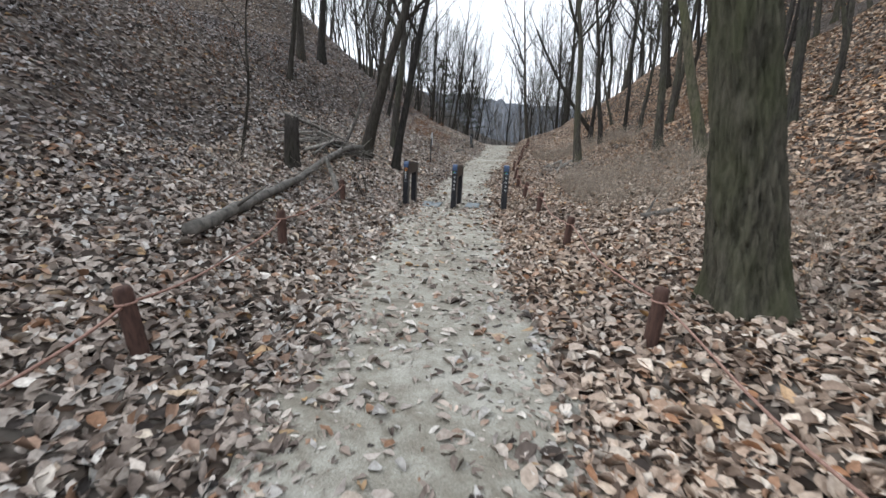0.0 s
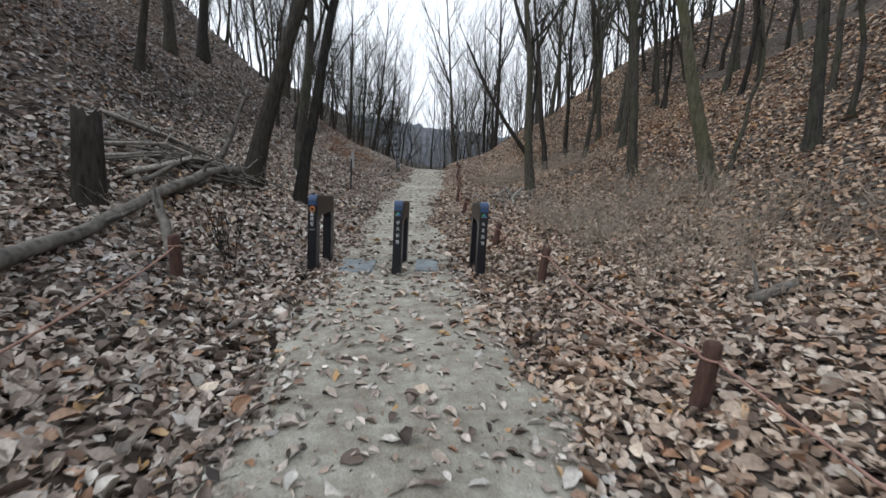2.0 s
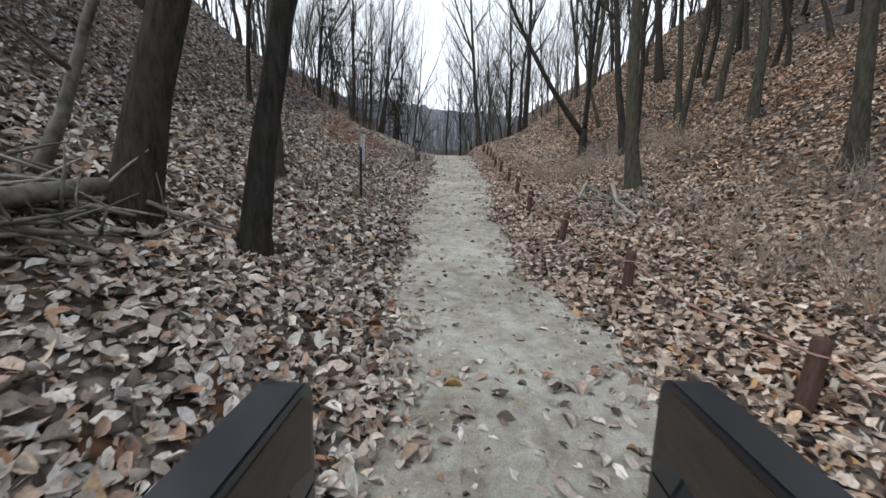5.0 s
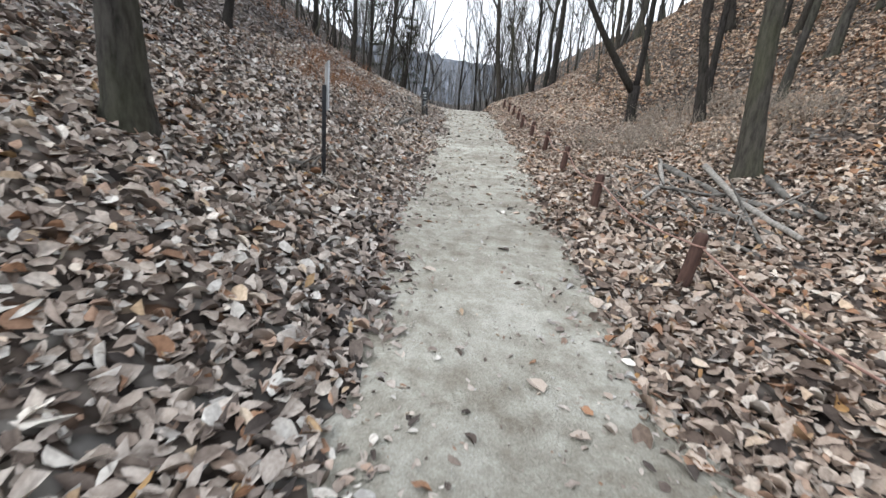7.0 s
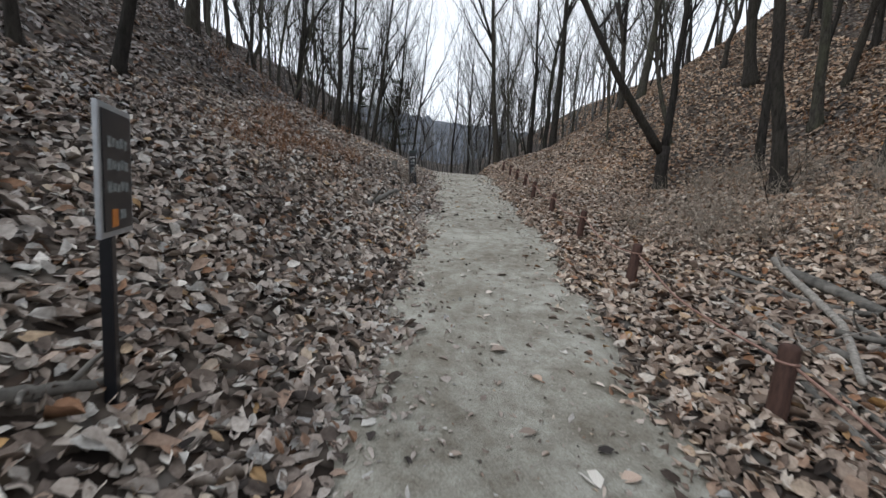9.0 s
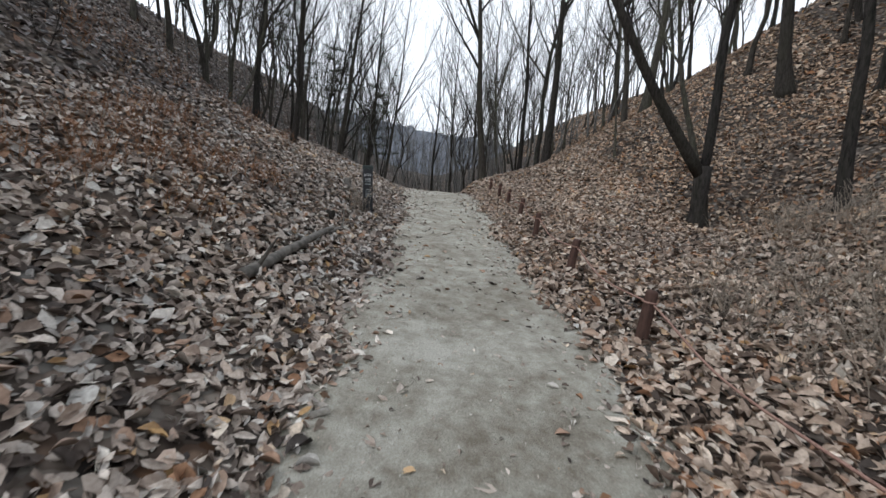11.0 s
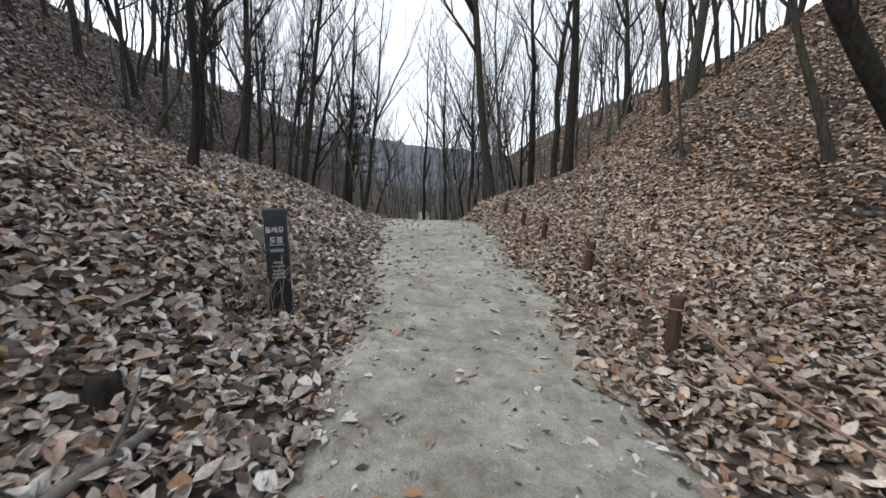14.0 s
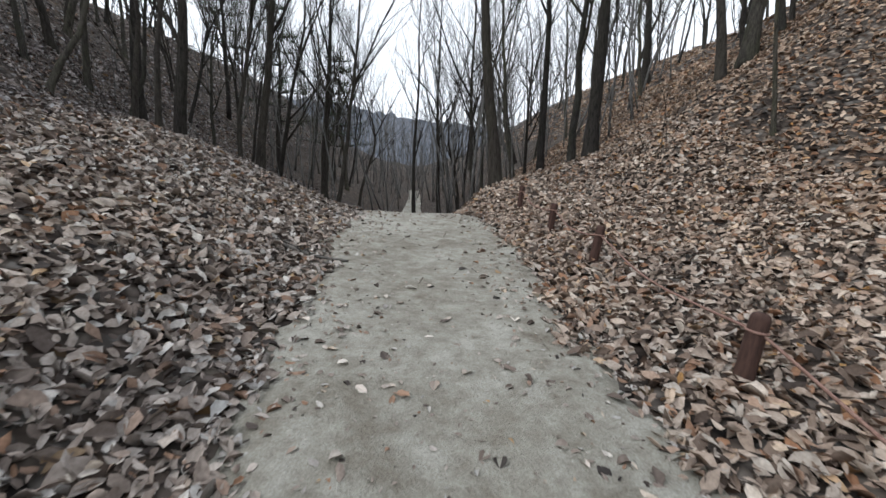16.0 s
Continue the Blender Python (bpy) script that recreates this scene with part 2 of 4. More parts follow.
def thing(name, at, label, category, group="", turn=(0, 0, 0)):
    ob = new(name)
    ob.matrix_basis = pose(*at, *turn)
    ob.empty_display_size = 0.1
    return tagged(ob, label, category, group)


def box_bm(x0, x1, y0, y1, z0, z1, bevel=0.004):
    bm = bmesh.new()
    bmesh.ops.create_cube(bm, size=1)
    bmesh.ops.scale(bm, vec=(x1 - x0, y1 - y0, z1 - z0), verts=bm.verts)
    bmesh.ops.translate(bm, vec=((x0 + x1) / 2, (y0 + y1) / 2, (z0 + z1) / 2), verts=bm.verts)
    if bevel:
        bmesh.ops.bevel(bm, geom=list(bm.edges), offset=bevel, segments=2, affect="EDGES")
    return bm


class Shape:
    """Tubes gathered into one mesh."""

    def __init__(self):
        self.v, self.f = [], []

    def tube(self, pts, radii, sides=6, wobble=0.0, rng=random):
        start = len(self.v)
        up = Vector((0.3, 0.9, 0.1))
        for i, (p, r) in enumerate(zip(pts, radii)):
            d = (pts[min(i + 1, len(pts) - 1)] - pts[max(i - 1, 0)]).normalized()
            a = d.cross(up)
            a = a.normalized() if a.length > 0.05 else d.cross(Vector((1, 0, 0))).normalized()
            c = d.cross(a)
            for k in range(sides):
                w = 2 * math.pi * k / sides
                q = r * (1 + wobble * rng.uniform(-1, 1))
                self.v.append(p + a * (q * math.cos(w)) + c * (q * math.sin(w)))
        for i in range(len(pts) - 1):
            for k in range(sides):
                a, c = start + i * sides + k, start + i * sides + (k + 1) % sides
                self.f.append((a, c, c + sides, a + sides))
        self.f.append(tuple(start + k for k in reversed(range(sides))))
        self.f.append(tuple(start + (len(pts) - 1) * sides + k for k in range(sides)))

    def done(self, name, mat, parent=None, label=""):
        return mesh_object(name, self.v, self.f, mat, parent, label)


def wander(rng, start, way, length, steps, bend, lift=0.0):
    pts, p, d = [start.copy()], start.copy(), way.normalized()
    for _ in range(steps):
        d = (d + Vector((rng.uniform(-bend, bend), rng.uniform(-bend, bend), rng.uniform(-bend, bend) * 0.6 + lift))).normalized()
        p = p + d * (length / steps)
        pts.append(p.copy())
    return pts


def grow(shape, rng, start, way, length, r, depth):
    steps = 5 if depth > 1 else 3
    pts = wander(rng, start, way, length, steps, 0.16, 0.09)
    shape.tube(pts, [max(0.004, r * (1 - 0.8 * i / steps)) for i in range(steps + 1)], 5 if depth > 1 else 3)
    if depth == 0:
        return
    for i in range(1, steps + 1):
        for _ in range(2 if depth > 1 and i > 1 else 1):
            side = Vector((rng.uniform(-1, 1), rng.uniform(-1, 1), rng.uniform(0.1, 0.9))).normalized()
            d = ((pts[i] - pts[i - 1]).normalized() * 0.75 + side * 0.65).normalized()
            grow(shape, rng, pts[i], d, length * rng.uniform(0.35, 0.6), max(0.005, r * (1 - 0.75 * i / steps) * 0.6), depth - 1)


def trunk_points(rng, height, bend, lean=(0, 0), steps=12):
    pts, x, y = [], 0.0, 0.0
    vx = vy = 0.0
    for i in range(steps + 1):
        z = height * i / steps
        pts.append(Vector((x + lean[0] * z, y + lean[1] * z, z)))
        vx, vy = vx * 0.7 + rng.uniform(-bend, bend), vy * 0.7 + rng.uniform(-bend, bend)
        x, y = x + vx, y + vy
    return pts


def bare_tree(at, radius, height, seed, mat, label, lean=(0, 0), bend=0.06, low=0.4, limbs=9, detail=2, fork=False, sides=10, group="bare trees"):
    """A leafless tree: flared trunk, rising limbs with twigs."""
    rng = random.Random(seed)
    root = thing("bare_tree", at, label, "tree", group)
    pts = trunk_points(rng, height, bend, lean)
    pts.insert(0, pts[0] - Vector((lean[0] * 0.25, lean[1] * 0.25, 0.25)))
    pts.insert(2, pts[1].lerp(pts[2], 0.2))
    n = len(pts)
    rad = []
    for p in pts:
        z = max(0, p.z) / height
        rad.append(max(0.012, radius * (1 - 0.88 * z ** 0.85) + radius * 0.45 * math.exp(-max(0, p.z) / (radius * 1.6))))
    body = Shape()
    body.tube(pts, rad, sides, 0.05, rng)
    body.done("trunk", mat, root)
    crown = Shape()
    for k in range(limbs):
        z = low + (1 - low) * (k + rng.random() * 0.8) / limbs
        i = min(n - 2, int(z * (n - 2)) + 1)
        a = rng.uniform(0, 6.28)
        d = Vector((math.cos(a), math.sin(a), rng.uniform(0.9, 1.9)))
        grow(crown, rng, pts[i], d, height * rng.uniform(0.2, 0.36) * (1.15 - 0.5 * z), rad[i] * 0.6, detail)
    if fork:
        grow(crown, rng, pts[n // 2], Vector((rng.choice((-0.5, 0.5)), 0.1, 1)), height * 0.5, rad[n // 2] * 0.8, 2)
    crown.done("crown", mat, root)
    return root


# ---- ground ----
def axis(stops):
    out = []
    for (a, step), (b, _) in zip(stops, stops[1:]):
        out += list(np.arange(a, b - 1e-6, step))
    return np.array(out + [stops[-1][0]])


def sheet(name, xs, ys, height, mat, label):
    gx, gy = np.meshgrid(xs, ys)
    gz = height(gx, gy)
    v = np.stack([gx, gy, gz], -1).reshape(-1, 3)
    w = len(xs)
    f = [(j * w + i, j * w + i + 1, (j + 1) * w + i + 1, (j + 1) * w + i) for j in range(len(ys) - 1) for i in range(w - 1)]
    return tagged(mesh_object(name, v.tolist(), f, mat), label, name, kind="structure")


PCY = (-40, -22, -18, -14.6, -11.4, -8.5, -6.8, -3.4, -0.5, 4, 11, 20, 40, 300)
PCX = (3, 1.3, 0.7, 0.22, -0.1, -0.22, -0.42, -0.4, -0.14, 0.0, 0.05, -0.3, 0.5, 4)


def half_width(y):
    return np.interp(y, (-22, -18, -14.6, -11.4, -8.5, -6.8, -3.4, -0.5, 4.4, 7, 11, 15, 40), (0.75, 0.78, 0.88, 0.84, 0.82, 0.74, 0.8, 0.95, 0.9, 1.02, 1.25, 0.8, 0.4))


def bed(x, y):
    return terrain(x, y) - 0.05 * (1 - blend(abs(x - np.interp(y, PCY, PCX)) / half_width(y), 0.75, 1.05))


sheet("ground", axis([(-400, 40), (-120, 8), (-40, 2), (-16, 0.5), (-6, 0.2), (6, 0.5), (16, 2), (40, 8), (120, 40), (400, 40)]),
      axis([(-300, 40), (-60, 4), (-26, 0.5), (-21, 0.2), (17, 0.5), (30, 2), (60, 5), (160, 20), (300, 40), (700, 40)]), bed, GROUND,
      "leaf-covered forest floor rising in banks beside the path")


def path_sheet():
    ys = axis([(-40, 1), (-22, 0.15), (16, 0.5), (46, 0.5)])
    us = np.linspace(-1, 1, 25)
    gu, gy = np.meshgrid(us, ys)
    rag = 1.0 + 0.12 * np.sin(3.1 * gy) * np.sin(1.7 * gy + 1) + 0.06 * np.sin(9.3 * gy + gu)
    gx = np.interp(gy, PCY, PCX) + gu * (half_width(gy) + 0.12) * rag
    lift = 0.03 - 0.045 * np.clip((abs(gu) - 0.8) / 0.2, 0, 1)
    worn = 0.008 * np.sin(2.3 * gy + 3 * gx) * np.sin(4.1 * gx + gy)
    v = np.stack([gx, gy, terrain(gx, gy) + lift + worn], -1).reshape(-1, 3)
    w = len(us)
    f = [(j * w + i, j * w + i + 1, (j + 1) * w + i + 1, (j + 1) * w + i) for j in range(len(ys) - 1) for i in range(w - 1)]
    return tagged(mesh_object("path", v.tolist(), f, EARTH), "pale trodden earth path climbing between leaf-strewn banks", "path", kind="structure")


path = path_sheet()


# ---- fallen leaves ----
# midrib ends, then three rim points a side
LEAF_SHAPE = np.array([(0, -0.5, 0), (0, 0.5, 0), (-0.2, -0.28, 0.8), (-0.27, -0.02, 1), (-0.22, 0.26, 0.8), (0.2, -0.28, 0.8), (0.27, -0.02, 1), (0.22, 0.26, 0.8)], float)
LEAF_TRIS = np.array([(0, 3, 2), (0, 1, 3), (3, 1, 4), (0, 5, 6), (0, 6, 1), (6, 7, 1)])


def leaf_cloud(name, x, y, lo, hi, rng, label, mat=LEAF, up=(0.0, 0.045), tilt=0.6):
    n = len(x)
    size = lo + (hi - lo) * rng.beta(1.4, 2.5, n)
    e = 0.05
    nx, ny = -(terrain(x + e, y) - terrain(x - e, y)) / (2 * e), -(terrain(x, y + e) - terrain(x, y - e)) / (2 * e)
    nrm = np.stack([nx, ny, np.ones(n)], -1) + rng.normal(0, tilt, (n, 3)) * (1, 1, 0.3)
    nrm /= np.linalg.norm(nrm, axis=1, keepdims=True)
    a = rng.uniform(0, 2 * np.pi, n)
    t = np.stack([np.cos(a), np.sin(a), np.zeros(n)], -1)
    t -= (t * nrm).sum(1, keepdims=True) * nrm
    t /= np.linalg.norm(t, axis=1, keepdims=True)
    s = np.cross(nrm, t)
    curl = rng.uniform(-0.15, 0.45, n)
    wide = rng.uniform(0.55, 1.25, n)
    tip = rng.uniform(-0.25, 0.4, n)
    base = np.stack([x, y, terrain(x, y) + rng.uniform(*up, n)], -1)
    shape = np.repeat(LEAF_SHAPE[None], n, 0) + rng.normal(0, 0.035, (n, 8, 3)) * (1, 1, 0)
    h = shape[:, :, 2] * curl[:, None]
    h[:, 1] = tip
    h += 0.035 * rng.normal(0, 1, h.shape)
    p = base[:, None] + size[:, None, None] * (s[:, None] * (shape[:, :, 0:1] * wide[:, None, None]) + t[:, None] * shape[:, :, 1:2] + nrm[:, None] * h[:, :, None])
    faces = (LEAF_TRIS[None] + 8 * np.arange(n)[:, None, None]).reshape(-1, 3)
    me = bpy.data.meshes.new(name)
    me.vertices.add(8 * n)
    me.vertices.foreach_set("co", p.reshape(-1).astype(np.float32))
    me.loops.add(len(faces) * 3)
    me.loops.foreach_set("vertex_index", faces.reshape(-1).astype(np.int32))
    me.polygons.add(len(faces))
    me.polygons.foreach_set("loop_start", np.arange(0, len(faces) * 3, 3, dtype=np.int32))
    me.update(calc_edges=True)
    me.materials.append(mat)
    me.shade_smooth()
    return tagged(new(name, me), label, "leaves", kind="stuff")


def scatter(rng, n, y0, y1, d0, d1, power=1.0):
    y = rng.uniform(y0, y1, n)
    side = rng.choice((-1, 1), n)
    d = d0 + (d1 - d0) * rng.uniform(0, 1, n) ** power
    return np.interp(y, PCY, PCX) + side * (half_width(y) + d), y, d


rng = np.random.default_rng(4)
x, y, d = scatter(rng, 170000, -20.5, 14.0, -0.3, 4.2, 1.25)
edge = 0.1 * np.sin(2.2 * y + np.sign(x)) + 0.07 * np.sin(6.7 * y + 2 * np.sign(x))
keep = d > edge + rng.exponential(0.13, len(d)) - 0.12
left = keep & (x < np.interp(y, PCY, PCX))
right = keep & ~left
leaf_cloud("leaf_litter", x[left], y[left], 0.045, 0.16, rng, "thick grey-brown fallen oak leaves lying beside the path")
leaf_cloud("leaf_litter", x[right], y[right], 0.045, 0.16, rng, "thick tan fallen oak leaves around the short posts", LEAF_WARM)
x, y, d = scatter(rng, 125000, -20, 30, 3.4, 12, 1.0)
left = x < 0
# left bank gets the dark tint that stands in for its shade
leaf_cloud("leaf_litter", x[left], y[left], 0.075, 0.145, rng, "fallen leaves covering the left bank, tinted dark for shade", LEAF_SHADED)
leaf_cloud("leaf_litter", x[~left], y[~left], 0.085, 0.15, rng, "russet fallen leaves covering the open bank", LEAF_RUST)
y = rng.uniform(-20, 13, 11000)
x = np.interp(y, PCY, PCX) + half_width(y) * np.clip(rng.normal(0, 1, 11000) * 0.3 + rng.choice((-0.85, 0.85), 11000), -1.05, 1.05)
late = (y > -11) & (rng.uniform(0, 1, 11000) < 0.35)
leaf_cloud("leaf_fragments", x[~late], y[~late], 0.03, 0.1, rng, "small broken leaves trodden into the path", up=(0.015, 0.03), tilt=0.2)
x, y, d = scatter(rng, 26000, 6, 52, 9, 26, 1.0)
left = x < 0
leaf_cloud("leaf_litter", x[left], y[left], 0.14, 0.3, rng, "fallen leaves across the hollow, tinted dark for shade", LEAF_SHADED)
leaf_cloud("leaf_litter", x[~left], y[~left], 0.14, 0.3, rng, "russet leaves high on the open bank", LEAF_RUST)
y = rng.uniform(-20.5, -9, 1800)
x = np.interp(y, PCY, PCX) + half_width(y) * rng.uniform(-1.1, 1.1, 1800)
leaf_cloud("leaf_litter", x, y, 0.05, 0.15, rng, "scattered pale leaves lying on the lower path", up=(0.02, 0.04), tilt=0.2)

y = rng.uniform(-20, 13, 6500)
x = np.interp(y, PCY, PCX) + half_width(y) * rng.uniform(-1, 1, 6500)
leaf_cloud("leaf_fragments", x, y, 0.012, 0.05, rng, "crumbs of leaf and bark scattered over the trodden earth", up=(0.022, 0.036), tilt=0.25)


# ---- trail gate ----
def text_part(name, body, size, mat, parent, m, label=""):
    cu = bpy.data.curves.new(name, "FONT")
    cu.body, cu.size, cu.align_x, cu.align_y, cu.extrude = body, size, "CENTER", "CENTER", 0.0008
    tmp = new(name, cu)
    me = bpy.data.meshes.new_from_object(tmp.evaluated_get(bpy.context.evaluated_depsgraph_get()))
    bpy.data.objects.remove(tmp)
    bpy.data.curves.remove(cu)
    me.materials.clear()
    me.materials.append(mat)
    ob = new(name, me)
    ob.parent, ob.matrix_basis = parent, m
    return tagged(ob, label)


def profile_bm(loop, x0, x1, bevel=0.006):
    """An outline in the y-z plane, made solid from x0 to x1."""
    bm = bmesh.new()
    f = bm.faces.new([bm.verts.new((x0, a, b)) for a, b in loop])
    ex = bmesh.ops.extrude_face_region(bm, geom=[f])
    bmesh.ops.translate(bm, vec=(x1 - x0, 0, 0), verts=[v for v in ex["geom"] if isinstance(v, bmesh.types.BMVert)])
    bmesh.ops.triangulate(bm, faces=[f for f in bm.faces if len(f.verts) > 4])
    if bevel:
        edges = [e for e in bm.edges if abs(e.verts[0].co.x - e.verts[1].co.x) < 1e-6 and len(e.link_faces) == 2 and e.calc_face_angle(0) > 1.2]
        bmesh.ops.bevel(bm, geom=edges, offset=bevel, segments=2, affect="EDGES")
    return bm


def arc(cy, cz, r, a0, a1, n=7):
    return [(cy + r * math.cos(radians(a0 + (a1 - a0) * i / n)), cz + r * math.sin(radians(a0 + (a1 - a0) * i / n))) for i in range(n + 1)]


def trail_gate(at, turn, letters, ring, tall=0.95):
    g = thing("trail_barrier", at, "dark metal trail barrier with two legs and vertical lettering", "barrier", "barriers across the path", (0, 0, turn))
    w, deep = 0.055, 0.68
    low = tall - 0.27
    # front leg and rounded top band run over the panel
    part("front_leg", profile_bm([(0, -0.15), (0.13, -0.15), (0.13, low - 0.05), (0.0, low - 0.05)], -w, w), STEEL, g)
    part("rear_leg", profile_bm([(deep - 0.12, -0.15), (deep, -0.15), (deep, low - 0.02), (deep - 0.12, low - 0.02)], -w, w), STEEL, g)
    loop = [(0.0, low - 0.05), (0.13, low - 0.05), (0.19, low + 0.02), (deep - 0.16, low + 0.06), (deep - 0.12, low - 0.02), (deep, low - 0.02)]
    loop += arc(deep - 0.06, tall - 0.06, 0.06, 0, 90) + arc(0.07, tall - 0.07, 0.07, 90, 180)
    part("top_panel", profile_bm(loop, -w, w), STEEL, g)
    for s in (-1, 1):
        side = [(0.03, low + 0.03), (0.17, low + 0.04), (deep - 0.14, low + 0.075), (deep - 0.03, low + 0.03), (deep - 0.03, tall - 0.06), (deep - 0.07, tall - 0.025), (0.08, tall - 0.025), (0.03, tall - 0.07)]
        part("side_plate", profile_bm(side, s * w, s * (w + 0.003), 0), LEAF_SHEEN, g, "side plate coloured with brown leaf reflection")
    # thin strip added over the top edge to carry the sky's reflection
    rim = arc(0.07, tall - 0.07, 0.0725, 85, 180) + [(-0.0025, tall - 0.125), (0.002, tall - 0.125)] + arc(0.07, tall - 0.07, 0.068, 180, 85)
    part("cap_sheen", profile_bm(rim, -w + 0.004, w - 0.004, 0), SKY_SHEEN, g, "dark blue top band standing in for reflected sky")
    if ring:
        bm = bmesh.new()
        bmesh.ops.create_circle(bm, cap_ends=True, radius=0.034, segments=24)
        bmesh.ops.transform(bm, matrix=pose(0, -0.002, tall - 0.17, 90, 0, 0), verts=bm.verts)
        part("emblem", bm, ORANGE, g, "round orange emblem")
        bm = bmesh.new()
        bmesh.ops.create_circle(bm, cap_ends=True, radius=0.021, segments=16)
        bmesh.ops.transform(bm, matrix=pose(0, -0.003, tall - 0.172, 90, 0, 0), verts=bm.verts)
        part("emblem_centre", bm, POSTWOOD, g, "dark brown emblem centre")
        for i, c in enumerate(letters):
            text_part("letter", c, 0.05, WHITE, g, pose(-0.004, -0.0015, tall - 0.235 - 0.058 * i, 90, 0, 0), "white letter")
        part("small_print", box_bm(-0.035, 0.035, -0.002, 0.0, tall - 0.425, tall - 0.415, 0), GREYINK, g)
    else:
        bm = bmesh.new()
        bm.faces.new([bm.verts.new(c) for c in ((-0.038, -0.002, tall - 0.175), (0.038, -0.002, tall - 0.175), (0.0, -0.002, tall - 0.14))])
        part("emblem", bm, GREEN, g, "small green and blue emblem")
        bm = bmesh.new()
        bm.faces.new([bm.verts.new(c) for c in ((-0.012, -0.003, tall - 0.175), (0.038, -0.003, tall - 0.175), (0.012, -0.003, tall - 0.15))])
        part("emblem_wave", bm, BLUE, g)
        part("small_print", box_bm(-0.036, 0.036, -0.002, 0.0, tall - 0.19, tall - 0.182, 0), GREYINK, g)
        for i, c in enumerate(letters):
            text_part("letter", c, 0.052, WHITE, g, pose(0, -0.0015, tall - 0.275 - 0.08 * i, 90, 0, 0), "white letter")
    return g


trail_gate((-1.155, -11.26, -2.23), -4, "둘레길", True)
trail_gate((-0.125, -11.18, -2.25), -4, "우측통행", False)
trail_gate((0.945, -11.13, -2.26), 3, "우측통행", False, 0.99)


def slab(x0, x1, y0, y1):
    ob = part("concrete_slab", box_bm(x0, x1, y0, y1, -0.06, 0.047, 0.008), CONCRETE, None)
    ob.location = (0, 0, float(terrain((x0 + x1) / 2, (y0 + y1) / 2)))
    ob.rotation_euler = (0.09, 0, 0)
    ob.location.z -= 0.09 * (y0 + y1) / 2
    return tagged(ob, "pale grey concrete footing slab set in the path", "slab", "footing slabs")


slab(-0.88, -0.44, -11.28, -10.62)
slab(0.1, 0.4, -11.1, -10.48)


# ---- marker post and notice ----
def marker_post():
    z = float(terrain(-1.55, 5.0)) + 0.01
    g = thing("trail_marker_post", (-1.49, 5.0, z), "square dark green-black trail marker post with white lettering", "marker post", turn=(0, -4, 12))
    part("post", box_bm(-0.085, 0.085, -0.085, 0.085, -0.2, 0.77, 0.006), STEEL, g)
    bm = bmesh.new()
    for zz, r in ((0.77, 0.089), (0.82, 0.089), (0.832, 0.078)):
        for a, b in ((-r, -r), (r, -r), (r, r), (-r, r)):
            bm.verts.new((a, b, zz))
    bm.verts.ensure_lookup_table()
    for k in range(2):
        for i in range(4):
            j = (i + 1) % 4
            bm.faces.new([bm.verts[4 * k + i], bm.verts[4 * k + j], bm.verts[4 * k + 4 + j], bm.verts[4 * k + 4 + i]])
    bm.faces.new(bm.verts[8:12])
    bm.faces.new(bm.verts[0:4][::-1])
    part("cap", bm, simple_material("green_black_cap", (0.008, 0.018, 0.017), (0.016, 0.03, 0.028), 8, 0.35, 0.5, 0.03), g, "dark green cap")
    for face, off in ((pose(0, 0, 0), 0), (pose(0, 0, 0, 0, 0, 90), 1)):
        def on(xx, zz):
            return face @ pose(xx, -0.0865, zz, 90, 0, 0)
        text_part("letters", "둘레길", 0.05, WHITE, g, on(-0.01, 0.66), "white letters")
        text_part("letters", "도봉", 0.055, WHITE, g, on(0.0, 0.58), "white letters")
        for zz, hw, hh in ((0.545, 0.055, 0.006), (0.5, 0.05, 0.012), (0.405, 0.035, 0.008), (0.375, 0.05, 0.005), (0.34, 0.042, 0.008), (0.315, 0.045, 0.008), (0.285, 0.05, 0.01)):
            bm = box_bm(-hw, hw, -hh, hh, -0.0006, 0.0006, 0)
            bmesh.ops.transform(bm, matrix=on(0, zz), verts=bm.verts)
            part("small_print", bm, GREYINK, g)
    bm = box_bm(-0.05, 0.05, -0.055, 0.055, -0.0006, 0.0006, 0)
    bmesh.ops.transform(bm, matrix=pose(0, 0, 0, 0, 0, 90) @ pose(-0.025, -0.0875, 0.235, 90, 0, 0), verts=bm.verts)
    part("sticker", bm, WHITE, g, "white paper sticker")
    bm = box_bm(-0.025, 0.025, -0.014, 0.014, -0.0006, 0.0006, 0)
    bmesh.ops.transform(bm, matrix=pose(0, 0, 0, 0, 0, 90) @ pose(-0.025, -0.089, 0.25, 90, 0, 0), verts=bm.verts)
    part("sticker_mark", bm, simple_material("pink_print", (0.5, 0.12, 0.14), (0.6, 0.2, 0.2), 20), g, "pink mark")


